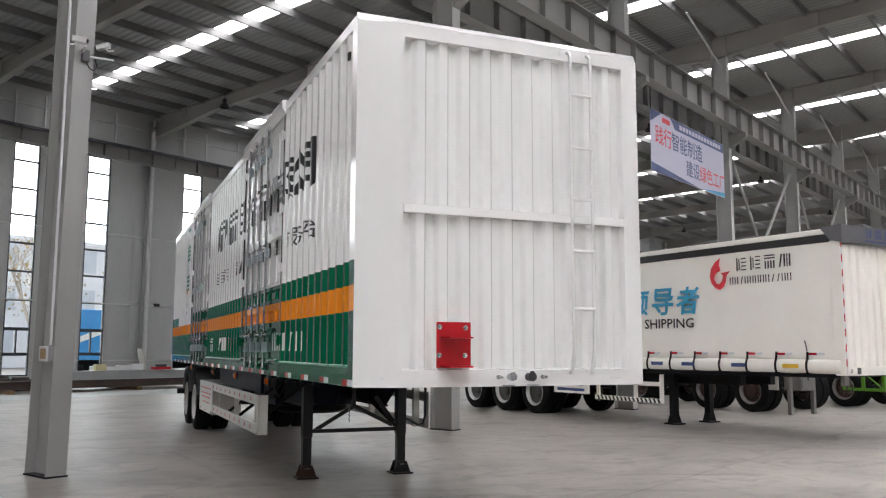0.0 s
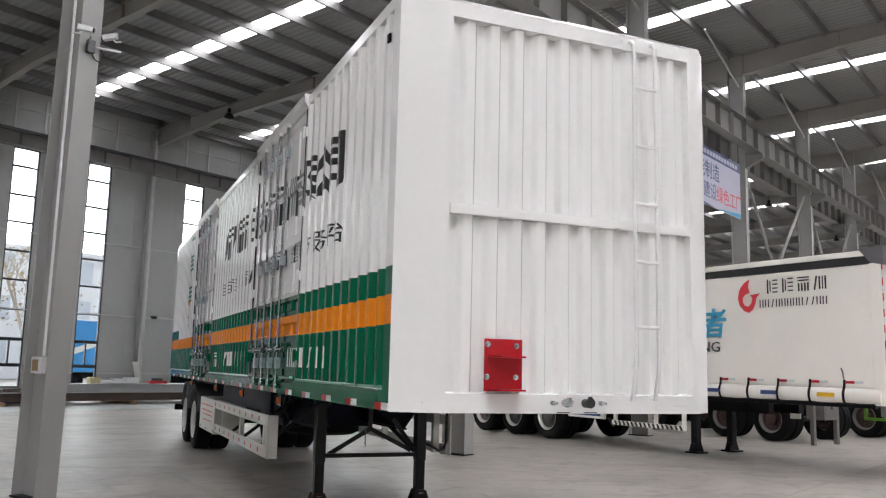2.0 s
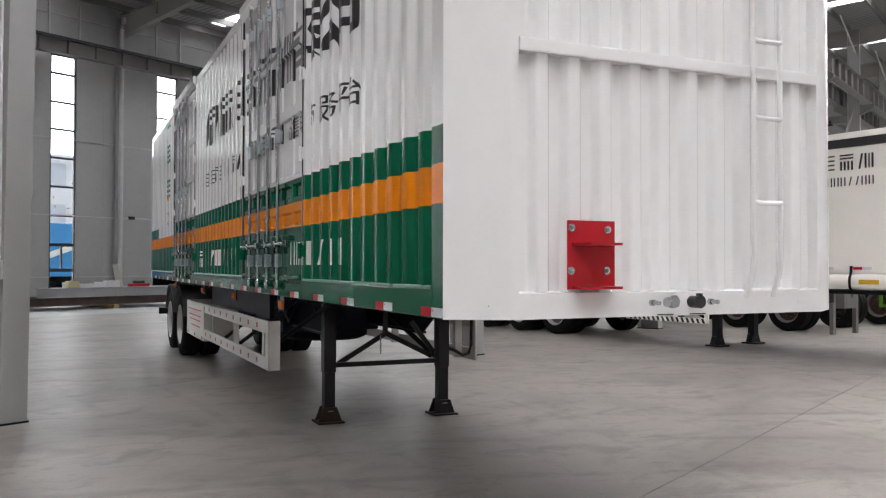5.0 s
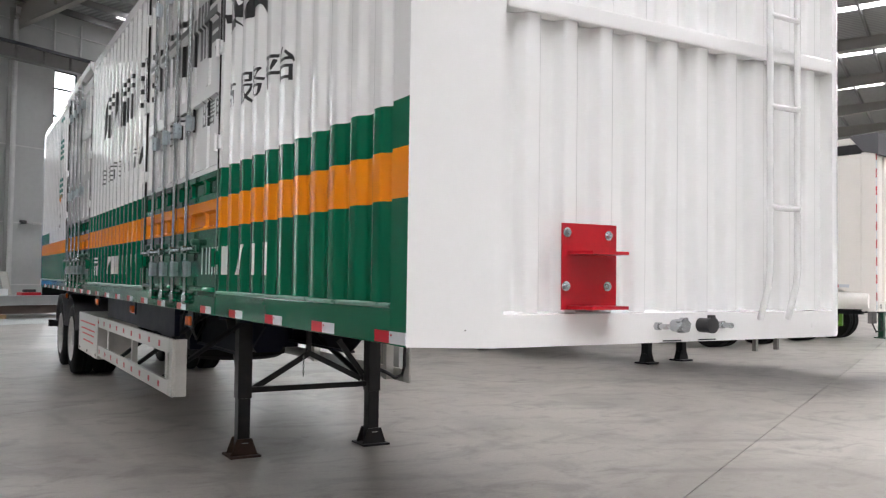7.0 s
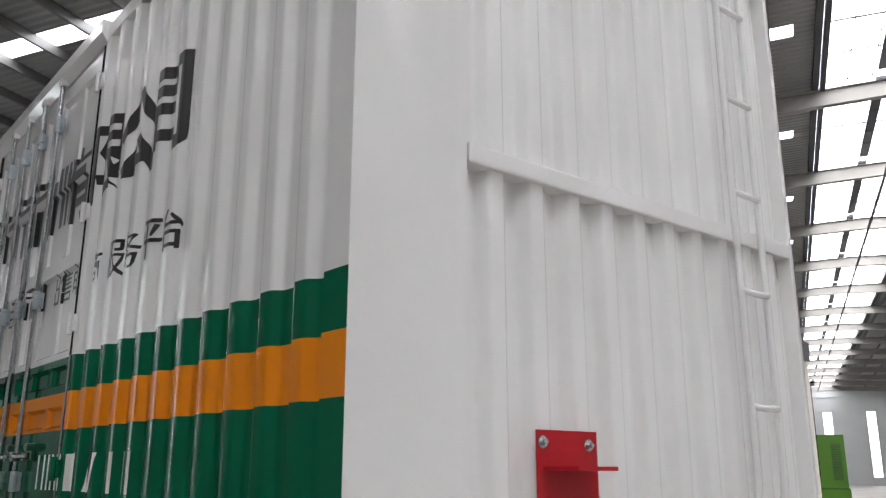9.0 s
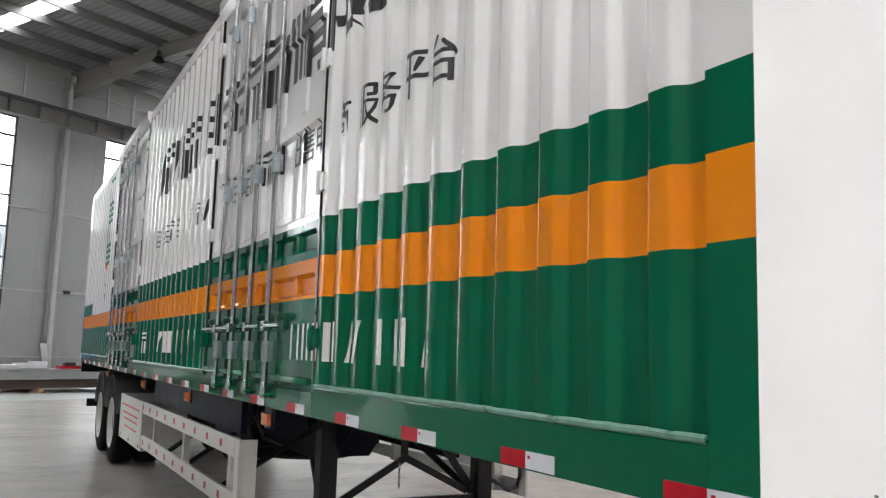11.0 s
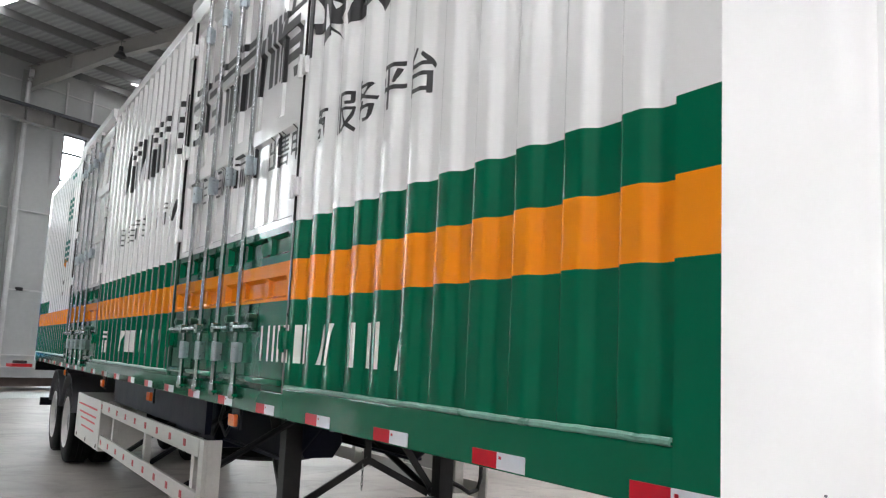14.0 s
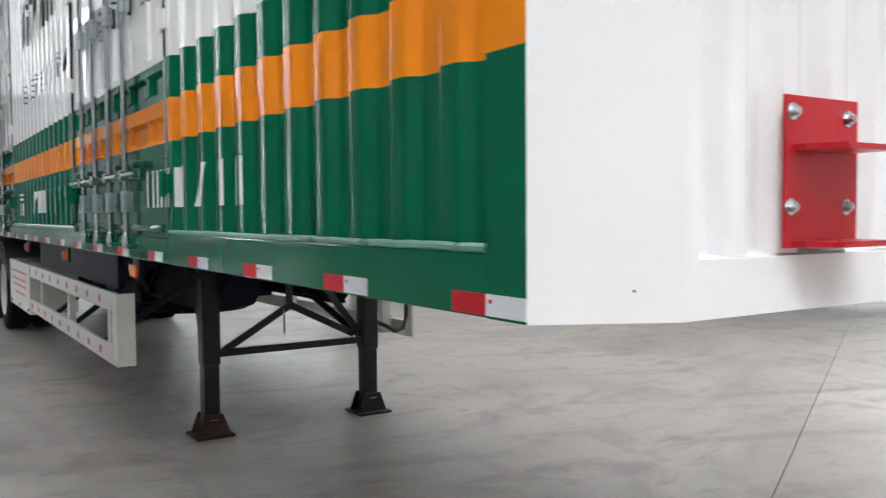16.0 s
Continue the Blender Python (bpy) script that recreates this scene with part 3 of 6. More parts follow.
for z in (1.0, 3.25, 6.05, 10.6):
    spans = [(U_MIN, U_MAX)] if z > 1.1 else None
    if spans is None:
        edges = [U_MIN] + [e for o in north for e in o] + [U_MAX]
        spans = list(zip(edges[::2], edges[1::2]))
    for a, b in spans:
        girts.box(a, b, WALL_N - 0.07, WALL_N - 0.02, z - 0.02, z + 0.02)
setting(girts.make("wall_girts", GIRT), "galvanised horizontal wall girts", "girt").matrix_world = HALL_POSE
posts = Shape()
for k in BAYS:
    for w in (1.66, 2.78, 4.52, 5.68):
        u = WU0 + k * BAY + w
        posts.box(u - 0.035, u + 0.035, WALL_N - 0.12, WALL_N - 0.075, 9.3, 11.05)
setting(posts.make("wall_posts", GIRT), "short galvanised posts under the eaves", "post").matrix_world = HALL_POSE
pipe = None
for k in BAYS:
    if pipe is None:
        pipe = ob = Shape().pipe([(0, 0, 0.05), (0, 0, 10.5), (0.03, 0.02, 10.62), (0.09, 0.05, 10.74), (0.1, 0.05, 11.0)], 0.085, 14).make("downpipe", GIRT, None, "", True)
    else:
        ob = new("downpipe", pipe.data)
    ob.matrix_world = HALL_POSE @ pose(WU0 + k * BAY - 0.03, WALL_N - 0.37, 0)
    tagged(ob, "pale round rainwater downpipe in front of the wall column", "downpipe", "downpipes", "structure")
ends = Shape()
zt = roof_z(RIDGE) + 0.2
end_open = [(-2.24 + 5.0 * i, -1.2 + 5.0 * i) for i in range(-6, 7)]
edges = [WALL_S] + [e for o in end_open for e in o] + [WALL_N]
for a, b in zip(edges[::2], edges[1::2]):
    ends.box(U_MAX, U_MAX + 0.2, a, b, 0, zt)
for a, b in end_open:
    ends.box(U_MAX, U_MAX + 0.2, a, b, 0, 1.0)
    ends.box(U_MAX, U_MAX + 0.2, a, b, 8.95, zt)
for z in (2.5, 4.6, 6.7, 9.0, 10.8):
    ends.box(U_MAX - 0.1, U_MAX - 0.003, WALL_S, WALL_N, z - 0.05, z + 0.05)
setting(ends.make("wall_east", WALL), "pale grey end wall with narrow window slots", "wall").matrix_world = HALL_POSE
back = Shape().box(U_MIN - 0.2, U_MIN, WALL_S, WALL_N, 0, zt)
setting(back.make("wall_west", WALL), "pale grey profiled steel end wall", "wall").matrix_world = HALL_POSE

wall_box = thing("wall_fixture", "small dark cable box with a conduit on the wall sheet", "cable box", at=HALL_POSE @ pose(20.0, WALL_N, 3.28))
part("housing", Shape().box(-0.11, 0.11, -0.13, -0.002, -0.06, 0.06, 0.01), PLASTIC_BLACK, wall_box)
part("conduit", Shape().tube((0.111, -0.04, 0.0), (0.75, -0.04, 0.0), 0.016, 8), GIRT, wall_box, "pale conduit")

# bright overcast distance beyond the walls
far = Shape()
far.box(-150, 220, 75, 75.2, -1, 40)
# The south sheet is an added, unseen glow that brightens the front.
far2 = Shape().box(-150, 220, -90, -89.8, -1, 40)
far2.box(190, 190.2, -90, 74, -1, 40)
setting(far2.make("backdrop", FILL_SKY), "glowing fill backdrop outside the south and east windows", "backdrop").matrix_world = HALL_POSE
setting(far.make("backdrop", OUTSIDE), "bright overcast distance outside the windows", "backdrop").matrix_world = HALL_POSE

# =====================================================================
# the white box trailer
# =====================================================================
XL, XR, YF, YC, YB, ZB, ZT = 1.621, 4.02, 5.433, 5.578, 19.29, 1.20, 3.90
XM = (XL + XR) / 2
trailer = thing("box_trailer", "white box semi-trailer with green and orange stripes, on landing legs", "semi-trailer")
PITCH, CREST, SLOPE, DEEP = 0.2161, 0.071, 0.029, 0.036
BANDS = [(1.34, 1.729, 1), (1.729, 1.912, 2), (1.912, 2.088, 1), (2.088, 3.80, 0)]


def fold(length, pitch=PITCH, crest=CREST, slope=SLOPE, deep=DEEP, start=0.0, r=0.012):
    """Folded sheet profile from 0 to length: (along, inwards), corners slightly rounded."""
    valley = pitch - crest - 2 * slope
    pts, s = [(0.0, deep)], start
    while s + valley / 2 + slope < length - 0.012:
        h = s + valley / 2
        pts += [(h, deep), (h + slope, 0.0), (h + slope + crest, 0.0), (h + 2 * slope + crest, deep)]
        s += pitch
    pts.append((pts[-1][0] + valley + length, deep))
    end = 0.0
    for (a, da), (b, db) in zip(pts, pts[1:]):
        if a <= length <= b:
            end = da + (db - da) * (length - a) / (b - a)
    pts = [p for p in pts if p[0] < length - 0.012] + [(length, end)]
    out = [pts[0]]
    for (a, da), (b, db), (c, dc) in zip(pts, pts[1:], pts[2:]):
        l0, l1 = math.hypot(b - a, db - da), math.hypot(c - b, dc - db)
        p = (b + (a - b) * r / l0, db + (da - db) * r / l0)
        q = (b + (c - b) * r / l1, db + (dc - db) * r / l1)
        for k in range(5):
            w = k / 4
            i, j, l = (1 - w) ** 2, 2 * w * (1 - w), w * w
            out.append((i * p[0] + j * b + l * q[0], i * p[1] + j * db + l * q[1]))
    return out + [pts[-1]]


def fold_depth(profile, a):
    for (p, d), (q, e) in zip(profile, profile[1:]):
        if p <= a <= q:
            return d + (e - d) * (a - p) / max(q - p, 1e-6)
    return profile[-1][1]


def side_panel(y0, y1, bands, x=XL, sign=1, name="side_panel", label="", skip=None, start=0.0):
    prof = fold(y1 - y0, start=start)
    zs = [b[0] for b in bands] + [bands[-1][1]]
    n = len(prof)
    verts = [(x + sign * (0.004 + d), y0 + p, z) for z in zs for p, d in prof]
    faces, idx = [], []
    for j, b in enumerate(bands):
        for i in range(n - 1):
            f = (j * n + i, (j + 1) * n + i, (j + 1) * n + i + 1, j * n + i + 1)
            faces.append(f if sign > 0 else f[::-1])
            m = b[2]
            if skip and m == 1 and b[0] > 1.8 and skip[0] < y0 + prof[i][0] < skip[1]:
                m = 0
            idx.append(m)
    obj(name, verts, faces, [WHITE, GREEN, ORANGE], trailer, label, True, idx).data.set_sharp_from_angle(angle=radians(25))
    return prof


P1 = (5.705, 8.03)
D1 = (8.03, 10.27)
P2 = (10.27, 13.47)
D2 = (13.47, 15.75)
P3 = (15.75, 19.17)
prof1 = side_panel(*P1, BANDS, label="corrugated side panel, white over green and orange", start=0.0365)
prof2 = side_panel(*P2, BANDS, label="corrugated side panel, white over green and orange")
prof3 = side_panel(*P3, BANDS, label="corrugated side panel with white patch in the stripe", skip=(15.0, 18.0))
side_panel(5.705, 19.17, BANDS, XR, -1, label="corrugated far side panel")


def banded_box(name, x0, x1, y0, y1, z0, z1, label="", only=None):
    """A smooth upright member painted in the same stripes."""
    zs = [z0] + [b[0] for b in BANDS if z0 < b[0] < z1 and b[0] > 1.5] + [z1]
    verts, faces, idx = [], [], []
    ring = [(x0, y0), (x1, y0), (x1, y1), (x0, y1)]
    for z in zs:
        verts += [(*p, z) for p in ring]
    for j in range(len(zs) - 1):
        zc = (zs[j] + zs[j + 1]) / 2
        m = next((b[2] for b in BANDS if b[0] <= zc <= b[1]), 1 if zc < 2 else 0)
        for i in range(4):
            faces.append((j * 4 + i, j * 4 + (i + 1) % 4, (j + 1) * 4 + (i + 1) % 4, (j + 1) * 4 + i))
            idx.append(m)
    faces += [(3, 2, 1, 0), tuple(4 * (len(zs) - 1) + i for i in range(4))]
    idx += [idx[0], idx[-1]]
    return obj(name, verts, faces, [WHITE, GREEN, ORANGE], trailer, label, False, idx)


banded_box("corner_post", XL, XL + 0.12, YC, 5.705, ZB, ZT - 0.06)
banded_box("rear_post", XL, XL + 0.12, 19.17, YB, ZB + 0.14, ZT - 0.06)
banded_box("corner_post", XR - 0.12, XR, YC, 5.705, ZB, ZT - 0.06)
banded_box("rear_post", XR - 0.12, XR, 19.17, YB, ZB + 0.14, ZT - 0.06)

# bottom rails with a welded ledge, top rails
# Dust and the bead's bright highlight are both put into this pale green.
WELD = material("dusty_highlight_weld", (0.16, 0.34, 0.26), 0.3, vary=0.3, scale=14, bump=0.1)
rail = Shape().box(XL, XL + 0.1, 5.7052, 8.04, ZB, 1.333, 0.006)
part("bottom_rail", rail, GREEN, trailer, "green bottom rail")
rail = Shape().box(XL, XL + 0.1, 8.0402, YB, ZB, 1.31, 0.006)
part("bottom_rail", rail, GREEN, trailer, "green bottom rail")
rail = Shape().box(XL + 0.001, XL + 0.06, 5.71, 8.03, 1.334, 1.342, 0.003)
part("weld_bead", rail, GREEN, trailer)


def bead(y0, y1, z):
    """A slightly wavering rounded weld bead along the side."""
    n = max(6, int((y1 - y0) / 0.05))
    pts = [(XL + 0.005 + 0.0008 * math.sin(i * 1.7), y0 + (y1 - y0) * i / n, z + 0.0008 * math.sin(i * 2.3) + 0.001 * math.sin(i * 0.4)) for i in range(n + 1)]
    part("weld_bead", Shape().pipe(pts, 0.010, 8), WELD, trailer, "pale dusty weld bead with painted highlight", True)


bead(5.712, 8.02, 1.341)
bead(P2[0] + 0.01, P2[1] - 0.01, 1.337)
bead(P3[0] + 0.01, P3[1] - 0.01, 1.337)
rail = Shape().box(XL + 0.001, XL + 0.06, P2[0], P2[1], 1.311, 1.341, 0.004)
part("weld_bead", rail, GREEN, trailer)
rail = Shape().box(XL + 0.001, XL + 0.06, P3[0], P3[1], 1.311, 1.341, 0.004)
part("weld_bead", rail, GREEN, trailer)
part("bottom_rail", Shape().box(XR - 0.1, XR, 5.7052, YB, ZB, 1.333, 0.006), GREEN, trailer, "green bottom rail")
for x0, x1 in ((XL + 0.002, XL + 0.09), (XR - 0.09, XR - 0.002)):
    part("top_rail", Shape().box(x0, x1, 5.61, YB, ZT - 0.1, ZT - 0.012, 0.008), WHITE, trailer, "white top rail")
for d in (D1, D2):
    s = Shape().prism([(XL + 0.0015, 3.775), (XL - 0.035, 3.83), (XL - 0.035, ZT + 0.005), (XL + 0.08, ZT + 0.005), (XL + 0.08, 3.775)], "y", d[0] - 0.02, d[1] + 0.02)
    part("door_header", s, WHITE, trailer, "white rain header over the side door")
top = Shape().box(XL + 0.02, XR - 0.02, YF + 0.17, YB - 0.01, ZT - 0.025, ZT - 0.002, 0.005)
part("roof_panel", top, WHITE, trailer, "white roof skin")
part("deck", Shape().box(XL + 0.11, XR - 0.11, 5.72, YB - 0.02, 1.22, 1.27), CHASSIS, trailer, "dark deck underside")
rear = Shape().box(XL + 0.125, XR - 0.125, YB - 0.06, YB - 0.02, 1.3, ZT - 0.1, 0.01)
part("rear_doors", rear, WHITE, trailer)

# ---- front wall: bevelled cap, framed recess, folded sheet, mid rail ----
FX0, FX1 = 1.93, 3.772          # recess
FZ0, FZ1 = 1.318, 3.70
CX0, CX1 = 1.885, 3.80         # flat front between the bevels
BT = 3.80                       # where the top bevel starts


def front_frame():
    v = [
        (XL, YC, ZB), (CX0, YF, ZB), (CX1, YF, ZB), (XR, YC, ZB),
        (XL, YC, BT + 0.03), (CX0, YF, BT), (CX1, YF, BT), (XR, YC, BT + 0.03),
        (XL, YC + 0.03, ZT), (CX0 + 0.05, YF + 0.17, ZT), (CX1 - 0.05, YF + 0.17, ZT), (XR, YC + 0.03, ZT),
        (FX0, YF, FZ0), (FX1, YF, FZ0), (FX1, YF, FZ1), (FX0, YF, FZ1),
        (FX0 + 0.012, YF + 0.070, FZ0 + 0.012), (FX1 - 0.012, YF + 0.070, FZ0 + 0.012), (FX1 - 0.012, YF + 0.070, FZ1 - 0.012), (FX0 + 0.012, YF + 0.070, FZ1 - 0.012),
    ]
    f = [(0, 1, 5, 4), (2, 3, 7, 6), (4, 5, 9, 8), (5, 6, 10, 9), (6, 7, 11, 10)]
    f += [(1, 2, 13, 12), (2, 6, 14, 13), (6, 5, 15, 14), (5, 1, 12, 15)]
    f += [(12, 13, 17, 16), (13, 14, 18, 17), (14, 15, 19, 18), (15, 12, 16, 19)]
    bm = bmesh.new()
    vs = [bm.verts.new(p) for p in v]
    for q in f:
        bm.faces.new([vs[i] for i in q])
    sharp = [e for e in bm.edges if len(e.link_faces) == 2 and e.calc_face_angle(0) > 0.1]
    bmesh.ops.bevel(bm, geom=sharp, offset=0.012, segments=3, affect="EDGES", profile=0.5)
    bmesh.ops.recalc_face_normals(bm, faces=bm.faces[:])
    bm.verts.index_update()
    ob = obj("front_frame", [q.co.copy() for q in bm.verts], [tuple(w.index for w in g.verts) for g in bm.faces], WHITE, trailer, "white front frame with bevelled corners", True)
    bm.free()
    ob.data.set_sharp_from_angle(angle=radians(35))
    # lower lip folded inwards
    part("front_lip", Shape().box(XL + 0.03, XR - 0.03, YC, YC + 0.1, ZB + 0.001, ZB + 0.02), WHITE, trailer)


front_frame()
fprof = fold(FX1 - FX0, 0.1748, 0.062, 0.026, 0.045, 0.0453, 0.0125)
for z0, z1 in ((FZ0 + 0.004, 2.421), (2.421, FZ1 - 0.004)):
    n = len(fprof)
    verts = [(FX0 + p, YF + 0.012 + d, z) for z in (z0, z1) for p, d in fprof]
    faces = [(i, i + 1, n + i + 1, n + i) for i in range(n - 1)]
    obj("front_panel", verts, faces, WHITE, trailer, "white corrugated front sheet", True).data.set_sharp_from_angle(angle=radians(25))
part("mid_rail", Shape().box(FX0 + 0.004, FX1 - 0.004, YF - 0.006, YF + 0.068, 2.421, 2.485, 0.008), WHITE, trailer, "white horizontal front rail")

# ---- side doors ----
DARK_GREEN = material("dark_green_casting", (0.008, 0.05, 0.03), 0.3, vary=0.2, scale=20)
GUIDE = material("blue_grey_guide", (0.42, 0.47, 0.50), 0.3, 0.6, vary=0.15, scale=40)
RECESS = ((1.743, 1.847), (1.951, 2.052), (2.12, 2.575), (2.655, 3.085), (3.165, 3.66))
DZ0, DZ1 = 1.312, 3.77


def leaf_profile():
    pts = [(DZ0, 0.0)]
    for a, b in RECESS:
        deep = 0.030 if a < 2.1 else 0.022
        pts += [(a, 0.0), (a + 0.016, deep), (b - 0.016, deep), (b, 0.0)]
    return pts + [(DZ1, 0.0)]


LEAF_PROF = leaf_profile()


def leaf_rows(y0, y1):
    """Across one leaf: (y, share of the recess depth), with a plain border and two low ribs."""
    ys = [(y0 + 0.006, 0), (y0 + 0.062, 0), (y0 + 0.085, 1)]
    for k in (1, 2):
        c = y0 + (y1 - y0) * k / 3
        ys += [(c - 0.034, 1), (c - 0.022, 0.35), (c + 0.022, 0.35), (c + 0.034, 1)]
    return ys + [(y1 - 0.085, 1), (y1 - 0.062, 0), (y1 - 0.006, 0)]


def leaves(d):
    mid = (d[0] + d[1]) / 2
    return (d[0] + 0.018, mid - 0.004), (mid + 0.004, d[1] - 0.02)


def leaf_depth(y, z, y0, y1):
    return fold_depth(leaf_rows(y0, y1), y) * fold_depth(LEAF_PROF, z)


def door_leaf(y0, y1, near):
    """One door leaf: pressed panel with recessed rows inside a plain frame, two lock rods, hinges."""
    ys = leaf_rows(y0, y1)
    zs = sorted({p[0] for p in LEAF_PROF} | {1.729, 1.912, 2.088})
    xd = XL + 0.012
    verts = [(xd + k * fold_depth(LEAF_PROF, z), y, z) for z in zs for y, k in ys]
    n = len(ys)
    faces, idx = [], []
    for j in range(len(zs) - 1):
        zc = (zs[j] + zs[j + 1]) / 2
        m = next((b[2] for b in BANDS if b[0] <= zc <= b[1]), 1 if zc < 2 else 0)
        for i in range(n - 1):
            faces.append((j * n + i, (j + 1) * n + i, (j + 1) * n + i + 1, j * n + i + 1))
            idx.append(m)
    leaf = obj("door_leaf", verts, faces, [WHITE, GREEN, ORANGE], trailer, "pressed steel side door leaf, closed", False, idx)
    part("door_seal", Shape().box(xd + 0.055, xd + 0.075, y0 - 0.01, y1 + 0.01, DZ0, DZ1), BLACKSTRAP, leaf, "black rubber door seal")
    lip = Shape().box(XL - 0.016, xd - 0.0005, y0 + 0.03, y1 - 0.03, 1.338, 1.37, 0.012)
    part("sill_strip", lip, GREEN, leaf, "", True)
    return leaf


def lock_rod(y, leaf, handle):
    """A full-height lock rod with keepers, guides and handle bracket."""
    x = XL - 0.022
    rod = part("lock_rod", Shape().tube((x, y, 1.30), (x, y, 3.80), 0.014, 10), STEEL, leaf, "galvanised lock rod", True)
    for z in (1.482, 2.46, 3.52):
        s = Shape()
        if z > 2:
            s.box(XL - 0.002, XL + 0.0115, y - 0.022, y + 0.05, z - 0.045, z + 0.045, 0.003)
        s.tube((x, y, z - 0.052), (x, y, z + 0.052), 0.0215, 14)
        s.box(x, XL + (-0.0025 if z > 2 else 0.0115), y - 0.016, y + 0.016, z - 0.048, z + 0.048, 0.003)
        if z > 2:
            s.box(XL - 0.014, XL - 0.0025, y + 0.024, y + 0.048, z - 0.045, z - 0.006, 0.003)
            s.box(XL - 0.014, XL - 0.0025, y + 0.024, y + 0.048, z + 0.006, z + 0.045, 0.003)
        for dz in (-0.03, 0.03) if z > 2 else ():
            s.tube((XL - 0.018, y + 0.037, z + dz), (XL - 0.001, y + 0.037, z + dz), 0.008, 6)
        part("rod_guide", s, GUIDE, rod, "blue-grey galvanised rod guide", True)
    part("rod_foot", Shape().lathe([(1.245, 0.0), (1.246, 0.012), (1.256, 0.021), (1.275, 0.0225), (1.315, 0.018), (1.325, 0.0145)], (x, y, 0), "z", 12), STEEL, rod, "bright rounded rod foot", True)
    part("cam_keeper", Shape().box(x - 0.008, XL + 0.0115, y - 0.022, y + 0.022, 1.258, 1.272, 0.004), GREEN, rod, "green painted cam keeper")
    part("cam_keeper", Shape().box(x - 0.006, XL + 0.0115, y - 0.02, y + 0.02, 1.31, 1.32, 0.003), GREEN, rod, "green painted cam keeper")
    part("cam_keeper", Shape().box(x - 0.02, XL, y - 0.03, y + 0.03, 3.765, 3.80, 0.004), WHITE, rod)
    if handle:
        h = Shape().box(x - 0.03, x - 0.016, y - 0.03, y + 0.30 * handle + (0.03 if handle > 0 else -0.03), 1.602, 1.618, 0.003) if handle > 0 else Shape().box(x - 0.03, x - 0.016, y + 0.30 * handle, y + 0.03, 1.602, 1.618, 0.003)
        h.box(x - 0.03, x + 0.016, y - 0.02, y + 0.02, 1.585, 1.635, 0.005)
        part("handle", h, STEEL, rod, "galvanised lock handle")
        e = y + 0.22 * handle
        c = Shape().box(x - 0.024, XL + 0.011, e - 0.02, e + 0.02, 1.588, 1.597, 0.003)
        c.box(XL - 0.006, XL + 0.011, e - 0.018, e + 0.018, 1.5975, 1.65, 0.004)
        c.tube((x - 0.012, e, 1.655), (XL + 0.01, e, 1.655), 0.021, 12)
        c.tube((x - 0.018, e, 1.655), (x - 0.0125, e, 1.655), 0.011, 8)
        part("handle_catch", c, DARK_GREEN, rod, "green handle catch")


def hinge(y, z, leaf, mat):
    s = Shape().box(XL - 0.014, XL + 0.0115, y - 0.055, y + 0.055, z - 0.042, z + 0.042, 0.005)
    s.tube((XL - 0.014, y, z - 0.055), (XL - 0.014, y, z + 0.055), 0.013, 8)
    part("hinge", s, mat, leaf)


def side_door(d):
    mid = (d[0] + d[1]) / 2
    for y0, y1, out, rods in ((d[0] + 0.018, mid - 0.004, d[0] + 0.02, ((d[0] + 0.68, -1), (mid - 0.075, -1))), (mid + 0.004, d[1] - 0.02, d[1] - 0.02, ((mid + 0.278, 1), (d[1] - 0.475, 1)))):
        leaf = door_leaf(y0, y1, out)
        for y, h in rods:
            lock_rod(y, leaf, h * 0.9)
        for z, m in ((1.547, GREEN), (2.245, WHITE), (2.82, WHITE), (3.55, WHITE)):
            hinge(out, z, leaf, m)
    for y in (d[0], d[1]):
        k = 1 if y == d[0] else -1
        a, b = sorted((y - 0.03 * k, y))
        banded_box("door_post", XL + 0.003, XL + 0.1, a, b, ZB + 0.11, ZT - 0.13)
        a, b = sorted((y + 0.001 * k, y + 0.0225 * k))
        part("door_gap_seal", Shape().box(XL - 0.001, XL + 0.05, a, b, 2.0885, ZT - 0.131), BLACKSTRAP, trailer, "black rubber door seal")
        part("door_gap_seal", Shape().box(XL - 0.0005, XL + 0.05, a, b, ZB + 0.112, 2.088), DARK_GREEN, trailer, "green overpainted door seal")


side_door(D1)
side_door(D2)

# ---- print on the side ----
SEGS = [(P1, prof1), (P2, prof2), (P3, prof3)]


def side_x(y, z):
    for (a, b), prof in SEGS:
        if a <= y <= b:
            return XL + 0.004 + fold_depth(prof, y - a)
    for d in (D1, D2):
        for y0, y1 in leaves(d):
            if y0 - 0.02 <= y <= y1 + 0.02:
                return XL + 0.012 + leaf_depth(min(max(y, y0 + 0.006), y1 - 0.006), z, y0, y1)
    return XL


def on_side(name, flat, mat, y_left, z0, label):
    """Print on the trailer's side, reading towards its front: starts at y_left, runs to smaller y."""
    w = max(p[0] for p in flat[0])
    cuts = [y_left - (a + p[0]) for (a, b), prof in SEGS for p in prof if y_left - w < a + p[0] < y_left]
    for d in (D1, D2):
        for y0, y1 in leaves(d):
            cuts += [y_left - y for y, k in leaf_rows(y0, y1) if y_left - w < y < y_left]
    h = max(p[1] for p in flat[0])
    over_door = any(y_left - w < d[1] and y_left > d[0] for d in (D1, D2))
    cz = [p[0] - z0 for p in LEAF_PROF if z0 < p[0] < z0 + h] if over_door else []
    return laid(name, flat, mat, trailer, lambda a, b: (side_x(y_left - a, z0 + b) - 0.0025, y_left - a, z0 + b), cuts, cz, label)


